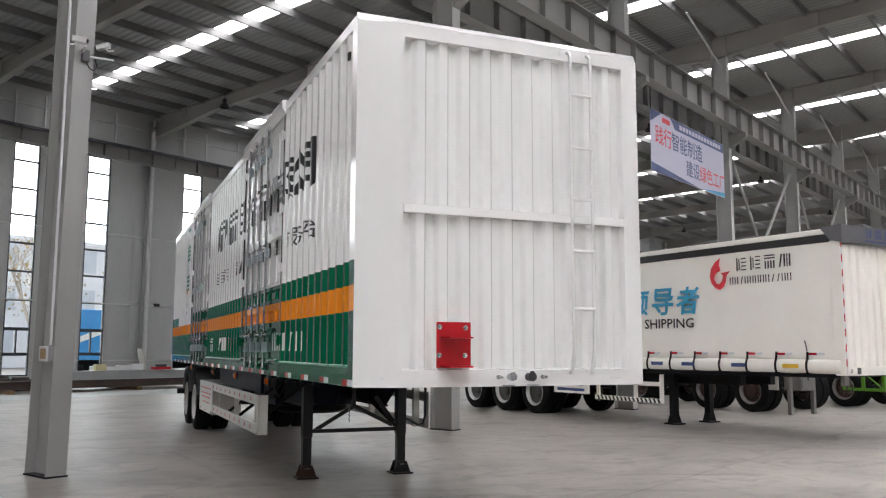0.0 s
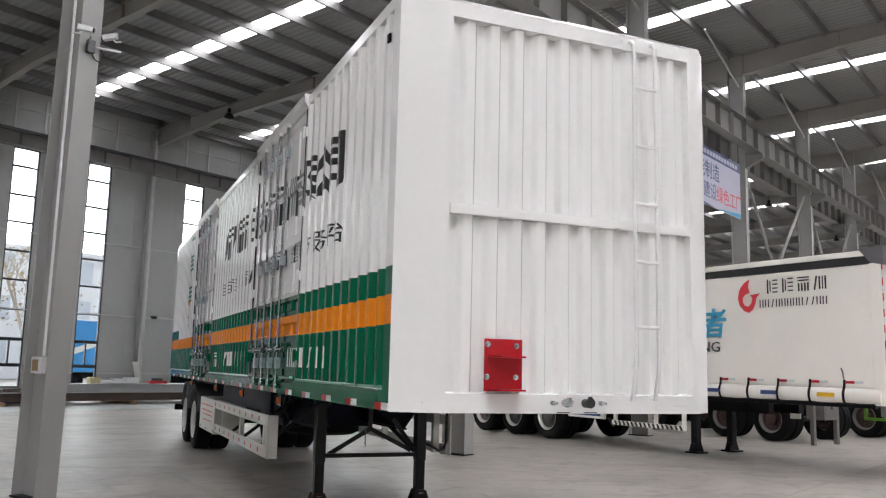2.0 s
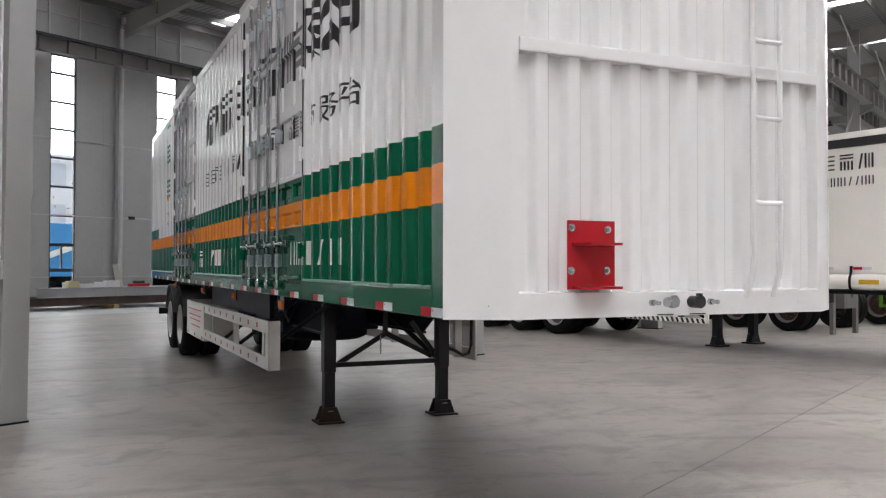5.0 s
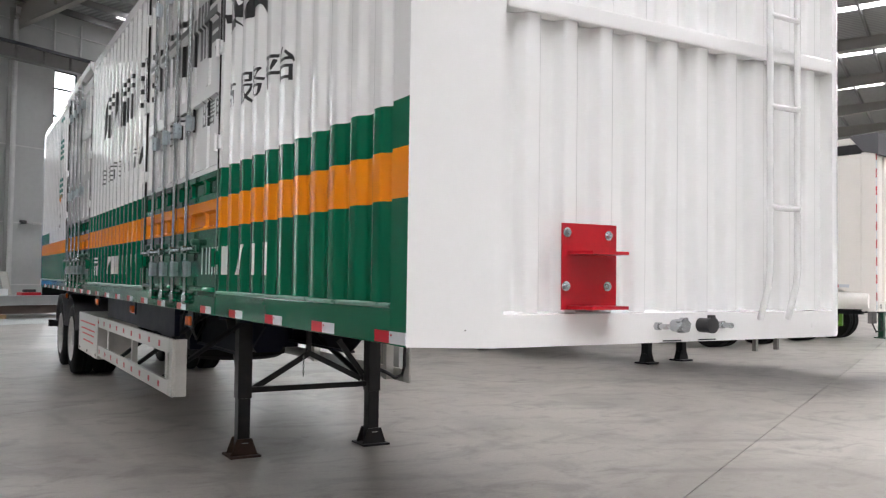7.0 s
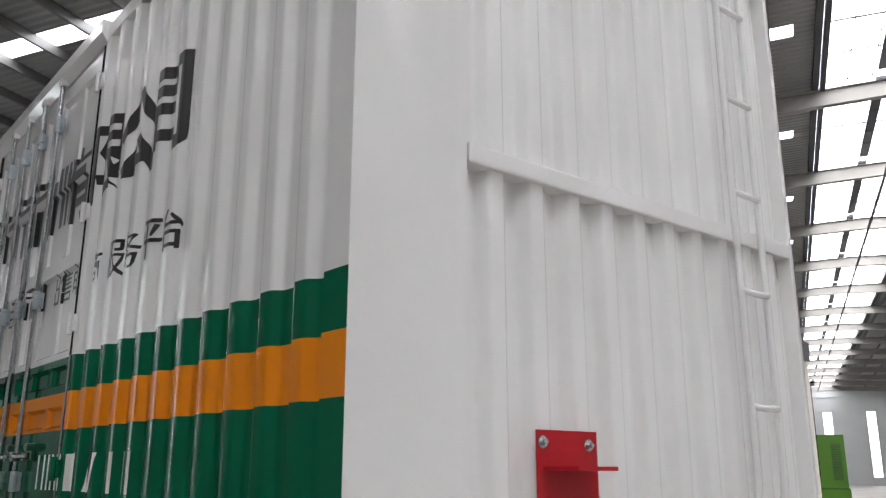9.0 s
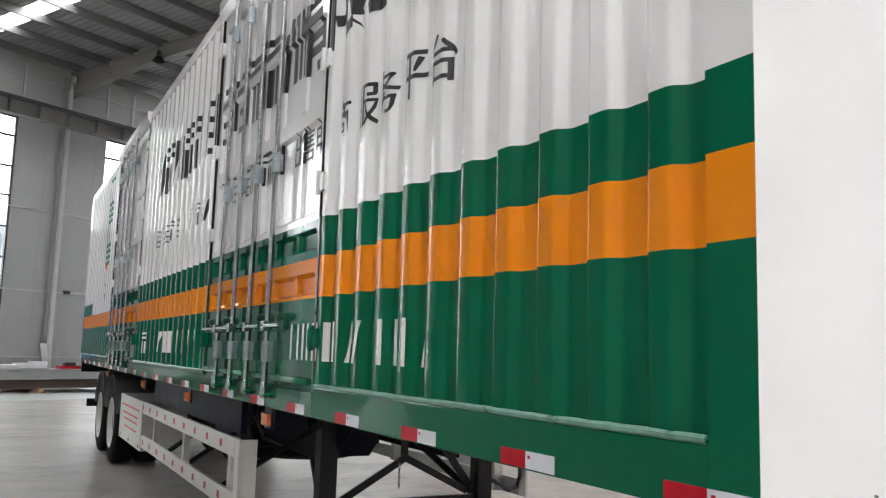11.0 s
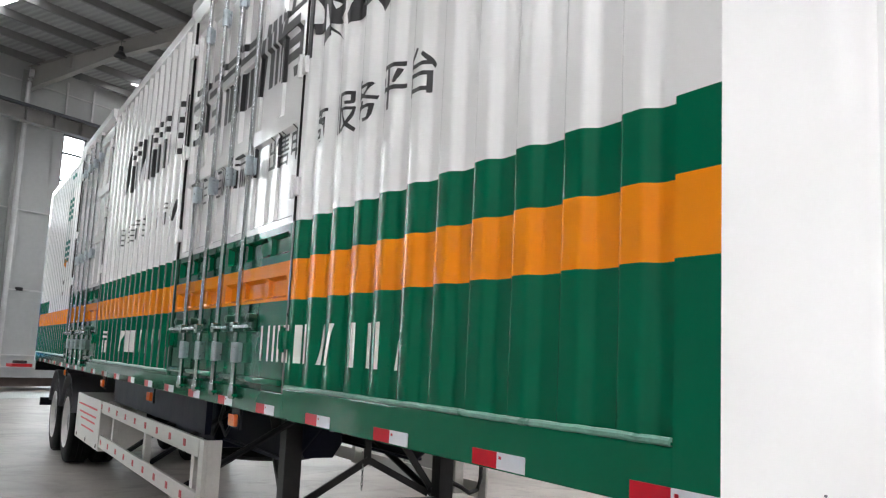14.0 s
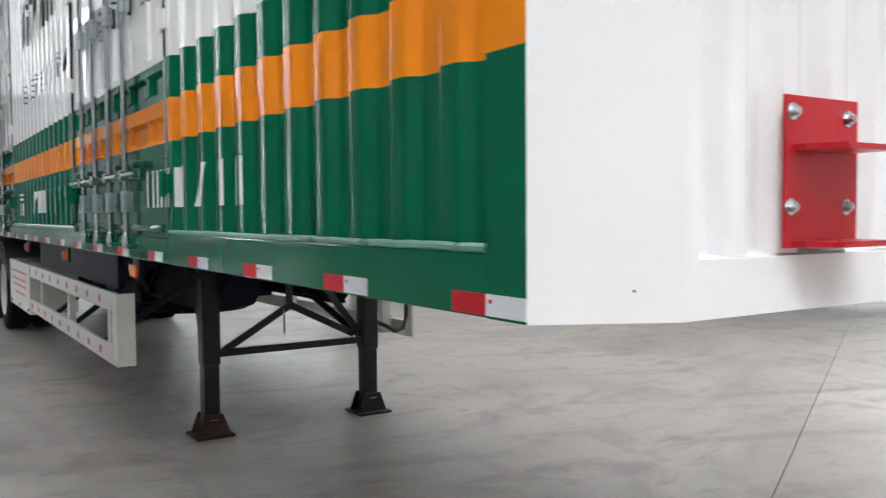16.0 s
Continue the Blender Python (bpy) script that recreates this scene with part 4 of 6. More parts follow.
for y, c in zip((8.50, 8.02, 7.615, 7.225), "有限公司"):
    on_side("lettering", letters(c, 0.44, 0.024, squeeze=0.86), BLACK_INK, y, 2.84, "large black lettering")
for i in range(11):
    for bar in single_bars(block_signs(0.37, 0.42, 50 + i, 0.17)):
        on_side("writing_bar", bar, BLACK_INK, 12.72 - 0.392 * i, 2.85, "large black writing bar")
for y, c in zip((8.555, 8.415, 8.235, 7.90, 7.67, 7.45, 7.23, 6.99), "出售电商服务平台"):
    on_side("lettering", letters(c, 0.175, 0.006, squeeze=0.9), BLACK_INK, y, 2.40, "small black lettering")
for i in range(7):
    for bar in single_bars(block_signs(0.165, 0.175, 90 + i, 0.12)):
        on_side("writing_bar", bar, BLACK_INK, 10.1 - 0.2 * i, 2.40, "small black writing bar")
for i in range(9):
    for bar in single_bars(block_signs(0.165, 0.165, 140 + i, 0.12)):
        on_side("writing_bar", bar, BLACK_INK, 12.6 - 0.24 * i, 2.385, "small black writing bar")


def number_bars(n, w, h, seed):
    """Plain slanting bars in place of a number."""
    rnd = random.Random(seed)
    pts, faces = [], []
    t = w * 0.2
    for i in range(n):
        x = i * w
        lean = rnd.choice((0.0, 0.0, 0.3)) * w
        spots = ((0.30, 1.0),) if lean else ((0.12, 1.0), (0.66, 1.0)) if rnd.random() < 0.75 else ((0.4, 1.0),)
        for at, tall in spots:
            a, k = x + at * w, len(pts)
            pts += [(a, 0), (a + t, 0), (a + t + lean, h * tall), (a + lean, h * tall)]
            faces.append((k, k + 1, k + 2, k + 3))
    return pts, faces


for i in range(11):
    for bar in single_bars(number_bars(1, 0.135, 0.168, i)):
        on_side("digit_bar", bar, WHITE_INK, 8.47 - 0.138 * i, 1.447, "white painted bar")
for i in range(8):
    for bar in single_bars(number_bars(1, 0.2, 0.175, 20 + i)):
        on_side("digit_bar", bar, WHITE_INK, 12.2 - 0.205 * i, 1.44, "white painted bar")
for bar in single_bars(block_signs(0.22, 0.20, 8)):
    on_side("digit_bar", bar, WHITE_INK, 13.05, 1.42, "white painted bar")
on_side("emblem", bars([(0, 0.5, 0.08 * i + 0.25 * (i // 4), 0.05 + 0.08 * i + 0.25 * (i // 4)) for i in range(9)] + [(0.08, 0.14, 0, 1.0), (0.3, 0.36, 0, 1.0)]), TEAL_INK, 16.85, 2.55, "dark green emblem bars")
on_side("emblem", ([(0.0, 0.2), (0.14, 0.0), (0.34, 0.2), (0.22, 0.16), (0.16, 0.2)], [(0, 1, 4), (4, 1, 3), (3, 1, 2)]), ORANGE, 16.75, 2.40, "orange emblem wedge")
on_side("emblem", bars([(0, 0.05, 0, 0.36), (0.22, 0.27, 0, 0.36), (0.42, 0.62, 0.05, 0.1), (0.42, 0.62, 0.2, 0.25), (0.5, 0.55, 0, 0.36)]), BLACK_INK, 17.1, 2.06, "black bars")

# ---- reflective tape along the bottom rail, side marker lamps ----
first_red = Shape().box(XL - 0.0025, XL - 0.0005, 0, 0.122, 1.206, 1.250).make("reflective_tape", TAPE_RED, trailer, "red reflective tape")
first_white = Shape().box(XL - 0.0025, XL - 0.0005, -0.128, 0, 1.206, 1.250).make("reflective_tape", TAPE_WHITE, trailer, "white reflective tape")
for i in range(21):
    y = 5.706 + i * 0.637
    for p in (first_red, first_white):
        ob = p if i == 0 else new("reflective_tape", p.data)
        ob.parent = trailer
        ob.location.y = y
        if i:
            tagged(ob, p["label"])
    marks = Shape().box(XL - 0.0032, XL - 0.0026, -0.022, -0.010, 1.232, 1.240)
    if i < 8:
        part("tape_mark", marks, TAPE_RED, trailer).location.y = y
for y in (8.88, 10.95, 13.05, 15.9):
    s = Shape().box(XL + 0.06, XL + 0.075, y - 0.07, y + 0.07, 1.08, 1.2, 0.003)
    lamp = part("marker_lamp", s, CHASSIS, trailer)
    part("lens", Shape().box(XL + 0.035, XL + 0.0595, y - 0.055, y + 0.055, 1.095, 1.16, 0.008), AMBER, lamp, "amber lens")

# ---- front fittings ----
plate = part("bracket_plate", Shape().box(2.181, 2.444, YF - 0.012, YF - 0.005, 1.334, 1.655, 0.002), RED, trailer, "thin red steel mounting plate")
for z in (1.40, 1.585):
    part("spacer", Shape().box(2.235, 2.40, YF - 0.0048, YF + 0.0118, z, z + 0.03, 0.002), WHITE, plate, "white welded spacer")
for x, z in ((2.203, 1.62), (2.402, 1.614), (2.199, 1.421), (2.398, 1.421)):
    s = Shape().tube((x, YF - 0.015, z), (x, YF - 0.0125, z), 0.0185, 14)
    s.tube((x, YF - 0.025, z), (x, YF - 0.0155, z), 0.0125, 6)
    s.tube((x, YF - 0.030, z), (x, YF - 0.0255, z), 0.0075, 10)
    part("bolt", s, STEEL, plate, "galvanised bolt and washer")
for z in (1.545, 1.343):
    s = Shape().prism([(2.205, YF - 0.0125), (2.205, YF - 0.045), (2.24, YF - 0.115), (2.413, YF - 0.115), (2.423, YF - 0.105), (2.423, YF - 0.0125)], "z", z - 0.006, z + 0.006)
    part("shelf_flange", s, RED, plate, "red welded flange")


def ladder():
    y = YF - 0.055
    rails = []
    for x in (3.270, 3.450):
        pts = [(x, YF - 0.002, 3.765), (x, y + 0.02, 3.75), (x, y + 0.004, 3.715), (x, y, 3.64), (x + 0.001, y, 2.6), (x + 0.002, y, 1.50), (x + 0.001, y + 0.008, 1.43), (x, y + 0.036, 1.33), (x, YF - 0.003, 1.285)]
        rails.append(part("ladder_rail", Shape().pipe(pts, 0.014, 12), WHITE, lad, "", True))
    for z in (1.765, 2.20, 2.595, 2.998, 3.41):
        pts = [(3.273, y - 0.004, z + 0.008), (3.290, y - 0.014, z + 0.002), (3.360, y - 0.016, z), (3.430, y - 0.014, z + 0.002), (3.449, y - 0.004, z + 0.008)]
        part("rung", Shape().pipe(pts, 0.0125, 10), WHITE, lad, "", True)


lad = part("ladder", Shape().box(3.205, 3.215, YF - 0.004, YF - 0.001, 3.745, 3.765), WHITE, trailer, "white welded ladder")
ladder()


def connector(x, z, mat, r, lid):
    body = part("connector", Shape().tube((x, YF - 0.055, z), (x, YF - 0.001, z), r, 16), mat, trailer, "", True)
    if lid:
        s = Shape().tube((x, YF - 0.068, z + 0.002), (x, YF - 0.056, z + 0.002), r * 1.1, 16)
        s.box(x - 0.012, x + 0.012, YF - 0.07, YF - 0.045, z + r * 0.9, z + r * 1.45, 0.004)
        part("lid", s, mat, body, "hinged cap")


connector(2.758, 1.267, STEEL, 0.024, True)
connector(2.912, 1.267, PLASTIC_BLACK, 0.030, True)
for k in range(6):
    a = radians(60 * k + 12)
    part("lug", Shape().tube((2.758 + 0.026 * math.cos(a), YF - 0.066, 1.27 + 0.026 * math.sin(a)), (2.758 + 0.026 * math.cos(a), YF - 0.03, 1.27 + 0.026 * math.sin(a)), 0.006, 6), STEEL, trailer)
for x in (2.665, 3.025):
    s = Shape().tube((x, YF - 0.02, 1.266), (x, YF - 0.001, 1.266), 0.017, 6)
    s.tube((x, YF - 0.065, 1.266), (x, YF - 0.0205, 1.266), 0.011, 10)
    part("air_stud", s, STEEL, trailer, "steel air line stud")
part("drain_hole", Shape().tube((1.80, YF + 0.042, 1.262), (1.806, YF + 0.055, 1.262), 0.0028, 8), GREYCAP, trailer)
part("embossed_mark", Shape().box(3.62, 3.72, YF - 0.0016, YF - 0.0002, 1.245, 1.262), WHITE, trailer)
for x in (2.70, 2.90):
    part("scuffed_sill", Shape().box(x, x + 0.10, YF - 0.0018, YF - 0.0004, 1.204, 1.209), CHASSIS, trailer, "scraped bare metal")
latch = Shape().box(XL - 0.003, XL + 0.012, 5.78, 5.83, 3.60, 3.66, 0.003)
part("drain_hole", latch, BLACKSTRAP, trailer)

# ---- chassis ----
for x in (XM - 0.5, XM + 0.42):
    s = Shape().box(x, x + 0.08, 9.75, YB - 0.1, 0.78, 0.80)
    s.box(x + 0.035, x + 0.045, 9.75, YB - 0.1, 0.8005, 1.1995)
    s.box(x, x + 0.08, 6.2, YB - 0.1, 1.2, 1.218)
    s.prism([(9.15, 1.14), (9.75, 0.78), (9.75, 1.1995), (9.15, 1.1995)], "x", x + 0.034, x + 0.046)
    part("main_beam", s, CHASSIS_BLUE, trailer, "dark blue chassis beam")
for i in range(20):
    y = 8.5 + i * 0.55
    part("cross_member", Shape().box(XL + 0.45, XR - 0.45, y - 0.03, y + 0.03, 1.1, 1.2195), CHASSIS_BLUE, trailer, "dark cross member under the deck")
part("kingpin_plate", Shape().box(XM - 0.55, XM + 0.55, 5.9, 7.3, 1.205, 1.217, 0.003), CHASSIS, trailer)

LEGY = 9.66
LEGX = (2.303, 3.445)
LEG = material("landing_leg_paint", (0.010, 0.010, 0.011), 0.4, vary=0.3, scale=8, bump=0.12, spec=0.3, stain=0.25, stain_color=(0.05, 0.04, 0.03))
LEG_RUST = material("rusty_leg_foot", (0.045, 0.026, 0.018), 0.6, vary=0.35, scale=14, bump=0.2, spec=0.2, stain=0.5, stain_color=(0.012, 0.011, 0.011))
for x in LEGX:
    s = Shape().box(x - 0.057, x + 0.057, LEGY - 0.057, LEGY + 0.057, 0.46, 1.2, 0.007)
    s.box(x - 0.075, x + 0.075, LEGY - 0.075, LEGY + 0.075, 1.1, 1.2195, 0.008)
    leg = part("landing_leg", s, LEG, trailer, "black landing leg")
    part("inner_leg", Shape().box(x - 0.05, x + 0.05, LEGY - 0.05, LEGY + 0.05, 0.08, 0.47, 0.006), LEG, leg)
    f = Shape()
    for y in (-0.075, 0.06):
        f.prism([(x - 0.105, 0.018), (x + 0.105, 0.018), (x + 0.098, 0.04), (x + 0.06, 0.145), (x - 0.06, 0.145), (x - 0.098, 0.04)], "y", LEGY + y, LEGY + y + 0.012)
    f.box(x - 0.125, x + 0.125, LEGY - 0.125, LEGY + 0.125, 0.0, 0.018, 0.006)
    f.box(x - 0.05, x + 0.05, LEGY - 0.055, LEGY + 0.055, 0.0185, 0.1)
    f.tube((x - 0.11, LEGY - 0.0765, 0.02), (x - 0.098, LEGY - 0.0765, 0.042), 0.006, 6)
    foot = part("foot", f, LEG_RUST if x < XM else LEG, leg, "rusty flared foot plate" if x < XM else "flared steel foot plate")
    part("foot_pin", Shape().box(x - 0.028, x + 0.028, LEGY - 0.082, LEGY - 0.0755, 0.108, 0.118, 0.002), STEEL, foot, "bright worn pin")
    part("mount_plate", Shape().prism([(x - 0.16, 1.2), (x + 0.16, 1.2), (x + 0.1, 0.98), (x - 0.1, 0.98)], "y", LEGY + 0.0765, LEGY + 0.09), LEG, leg)
s = Shape().box(LEGX[0] + 0.0575, LEGX[1] - 0.0575, LEGY - 0.022, LEGY + 0.022, 0.50, 0.545, 0.006)
part("leg_brace", s, LEG, trailer, "black brace between the legs")


def flat_bar(a, b, y, w):
    """A flat steel bar between two (x, z) points."""
    d = Vector((b[0] - a[0], b[1] - a[1])).normalized()
    n = Vector((-d.y, d.x)) * w / 2
    return Shape().prism([(a[0] - n.x, a[1] - n.y), (b[0] - n.x, b[1] - n.y), (b[0] + n.x, b[1] + n.y), (a[0] + n.x, a[1] + n.y)], "y", y, y + 0.02)


for k, (a, b) in enumerate((((2.39, 0.52), (2.877, 0.80)), ((2.877, 0.80), (3.36, 0.56)), ((3.14, 0.90), (3.37, 0.60)), ((2.877, 0.78), (2.877, 1.19)))):
    part("leg_brace", flat_bar(a, b, LEGY + 0.024 + 0.021 * (k % 2), 0.046), LEG, trailer)
for x in LEGX:
    part("leg_brace", Shape().tube((x + (0.0 if x < XM else -0.03), LEGY + 0.08, 0.55), (x - (0.3 if x > XM else -0.25), LEGY + 1.25, 1.1), 0.026, 8), LEG, trailer)
part("gear_shaft", Shape().tube((LEGX[0] + 0.07, LEGY, 1.08), (LEGX[1] - 0.07, LEGY, 1.08), 0.02, 10), LEG, trailer)
s = Shape().pipe([(LEGX[1] + 0.07, LEGY, 0.64), (3.60, LEGY - 0.02, 0.60), (3.66, LEGY - 0.02, 0.562), (3.73, LEGY - 0.02, 0.58), (3.755, LEGY - 0.02, 0.66), (3.76, LEGY - 0.02, 1.1)], 0.016, 8)
part("crank_handle", s, LEG, trailer, "folded black crank handle", True)
s = Shape()
for i in range(7):
    z = 0.775 - i * 0.024
    ring = [(0.007 * math.cos(radians(a)), 0.016 * math.sin(radians(a))) for a in range(0, 361, 45)]
    s.pipe([(2.79 + (p if i % 2 else 0.0), LEGY - 0.06 + (0.0 if i % 2 else p), z + q) for p, q in ring], 0.0032, 5)
part("chain", s, STEEL, trailer, "short hanging steel chain")
s = Shape().prism([(2.38, 0.90), (2.44, 0.81), (2.64, 0.81), (2.70, 0.90), (2.70, 1.19), (2.38, 1.19)], "y", 9.76, 10.4)
part("stowage_box", Shape().box(2.25, 3.35, 11.2, 12.5, 0.72, 1.215, 0.02), CHASSIS_BLUE, trailer, "dark stowage box under the deck")
for k in range(4):
    y = 10.6 + 0.32 * k
    part("air_hose", Shape().pipe([(2.15, y, 1.2), (2.12, y + 0.05, 0.98), (2.2, y + 0.16, 0.86 - 0.03 * (k % 2)), (2.3, y + 0.26, 1.0), (2.32, y + 0.3, 1.2)], 0.014, 6), PLASTIC_BLACK, trailer, "black air hose loop", True)
part("battery_box", s, CHASSIS_BLUE, trailer, "dark blue steel box under the deck")


# ---- wheels ----
def wheel_parts(parent, x, y, r, width, out, mat=RUBBER, rim_mat=DISC):
    """A lorry wheel: treaded tyre, dished rim, hub and nuts. out: -1 faces -x."""
    w = width
    tyre = Shape().lathe([(-0.5 * w, 0.62 * r), (-0.52 * w, 0.8 * r), (-0.46 * w, 0.95 * r), (-0.36 * w, r), (-0.12 * w, r), (-0.11 * w, 0.97 * r), (-0.08 * w, 0.97 * r), (-0.07 * w, r), (0.07 * w, r), (0.08 * w, 0.97 * r), (0.11 * w, 0.97 * r), (0.12 * w, r), (0.36 * w, r), (0.46 * w, 0.95 * r), (0.52 * w, 0.8 * r), (0.5 * w, 0.62 * r)], (x, y, r), "x", 40)
    t = part("tyre", tyre, mat, parent, "", True)
    lip = Shape().lathe([(out * 0.5 * w, 0.635 * r), (out * 0.52 * w, 0.62 * r), (out * 0.46 * w, 0.59 * r), (out * 0.40 * w, 0.56 * r), (out * 0.24 * w, 0.54 * r), (out * 0.22 * w, 0.56 * r)], (x, y, r), "x", 32)
    part("rim_lip", lip, RIM if rim_mat == DISC else DARK_STEEL, parent, "bright rim lip", True)
    rim = Shape().lathe([(out * 0.235 * w, 0.539 * r), (out * 0.16 * w, 0.53 * r), (out * 0.10 * w, 0.42 * r), (out * 0.16 * w, 0.30 * r), (out * 0.36 * w, 0.26 * r), (out * 0.40 * w, 0.2 * r), (out * 0.40 * w, 0.0)], (x, y, r), "x", 32)
    rm = part("rim", rim, rim_mat, parent, "dished steel rim", True)
    for i in range(10):
        a = 2 * math.pi * i / 10
        p = Vector((x + out * 0.11 * w, y + 0.36 * r * math.cos(a), r + 0.36 * r * math.sin(a)))
        if "nut" not in PROTO:
            n = PROTO["nut"] = part("wheel_nut", Shape().tube((-0.015, 0, 0), (0.02, 0, 0), 0.018, 6), rim_mat, parent)
        else:
            n = new("wheel_nut", PROTO["nut"].data)
            n.parent = parent
        n.location = p
    return rm


for y in (16.2, 17.52):
    axle = part("axle", Shape().tube((XL + 0.35, y, 0.5), (XR - 0.35, y, 0.5), 0.07, 12), CHASSIS, trailer, "", True)
    for x, out in ((XL + 0.30, -1), (XL + 0.61, -1), (XR - 0.61, 1), (XR - 0.30, 1)):
        wh = part("wheel", Shape().tube((x - 0.03, y, 0.5), (x + 0.03, y, 0.5), 0.12, 16), CHASSIS, trailer)
        wheel_parts(wh, x, y, 0.5, 0.28, out)
    arc = [(y + 0.6 * math.cos(radians(a)), 0.5 + 0.6 * math.sin(radians(a))) for a in range(15, 166, 10)]
    for x0 in (XL + 0.14, XR - 0.74):
        s = Shape().prism(arc + [(a, z + 0.014) for a, z in arc[::-1]], "x", x0, x0 + 0.6)
        part("mudguard", s, GREYCAP, trailer, "grey mudguard", True)
    part("spring", Shape().prism([(y - 0.55, 0.66), (y, 0.56), (y + 0.55, 0.66), (y + 0.55, 0.72), (y, 0.63), (y - 0.55, 0.72)], "x", XM - 0.52, XM - 0.44), CHASSIS, trailer)
part("spare_wheel", Shape().lathe([(-0.13, 0.3), (-0.14, 0.42), (-0.1, 0.5), (0.1, 0.5), (0.14, 0.42), (0.13, 0.3)], (XM, 11.6, 0.75), "z", 28), RUBBER, trailer, "spare tyre under the deck", True)
part("rear_bumper", Shape().box(XL + 0.15, XR - 0.15, YB + 0.02, YB + 0.12, 0.5, 0.62, 0.008), CHASSIS, trailer, "black rear bumper bar")
for x in (XL + 0.5, XR - 0.6):
    part("bumper_stay", Shape().box(x, x + 0.1, YB + 0.03, YB + 0.11, 0.6201, 1.19), CHASSIS, trailer)
part("tail_lamp_bar", Shape().box(XL + 0.02, XR - 0.02, YB - 0.1, YB, 1.05, 1.195, 0.005), CHASSIS, trailer)
part("corner_tape", Shape().box(XL - 0.002, XL - 0.0003, YB - 0.11, YB - 0.005, 1.2, 1.33), TAPE_WHITE, trailer)


# ---- side guard ----
def side_guard(x, out):
    y0, y1 = 9.61, 13.3
    root = part("side_guard", Shape().box(x - 0.012, x + 0.012, y0 - 0.004, y0 + 0.1, 0.505, 0.945, 0.004), ALU, trailer, "aluminium side guard with red squares")
    part("end_post", Shape().box(x + 0.0125, x + 0.10, y0 - 0.004, y0 + 0.012, 0.505, 0.945, 0.004), ALU, root)
    for z in (0.505, 0.83):
        part("guard_rail", Shape().box(x - 0.014, x + 0.014, y0 + 0.1, y1, z, z + 0.115, 0.005), ALU, root)
    for y in (y0 + 0.33, 11.4, 12.8):
        part("guard_post", Shape().box(x + 0.0145, x + 0.065, y - 0.035, y + 0.035, 0.51, 0.93, 0.004), ALU, root)
    for y in (12.3, 11.45, 10.3):
        part("guard_stay", Shape().tube((x + 0.05, y, 0.56), (x + 0.5, y - 0.9, 1.1), 0.022, 8), CHASSIS, root)
    # Panel added to fill the dark space between guard and deck.
    part("guard_arm", Shape().box(x + 0.07, x + 0.11, y0 + 0.3, y1 - 0.1, 0.95, 1.21), CHASSIS_BLUE, root, "dark blue filler panel above the guard")
    for z in (0.562, 0.888):
        y = y0 + 0.42
        while y < y1:
            part("red_square", Shape().box(x - 0.0165, x - 0.0145, y, y + 0.06, z - 0.023, z + 0.023), TAPE_RED, root)
            y += 0.405 if z > 0.7 else 0.39
    box = part("tool_box", Shape().box(x - 0.02, x + 0.42, y1 + 0.02, 14.9, 0.46, 0.945, 0.01), ALU, trailer, "pale metal tool box with red lettering bars")
    for k, z in enumerate((0.84, 0.76, 0.70, 0.62)):
        part("writing_bar", Shape().box(x - 0.022, x - 0.0205, y1 + 0.2 + 0.04 * k, 14.75 - 0.1 * k, z - 0.009, z + 0.009), RED_INK, box, "red writing bar")
    for y in (y1 + 0.12, 14.1, 14.75):
        part("rivet", Shape().tube((x - 0.026, y, 0.50), (x - 0.0205, y, 0.50), 0.018, 8), CHASSIS, box)


side_guard(1.74, -1)
root2 = part("side_guard", Shape().box(XR - 0.22, XR - 0.2, 9.64, 9.74, 0.505, 0.945, 0.004), ALU, trailer, "aluminium side guard")
for z in (0.505, 0.83):
    part("guard_rail", Shape().box(XR - 0.224, XR - 0.196, 9.74, 13.86, z, z + 0.115, 0.005), ALU, root2)
for y in (9.97, 11.75, 13.2):
    part("guard_post", Shape().box(XR - 0.3, XR - 0.2245, y - 0.035, y + 0.035, 0.51, 1.1, 0.004), ALU, root2)

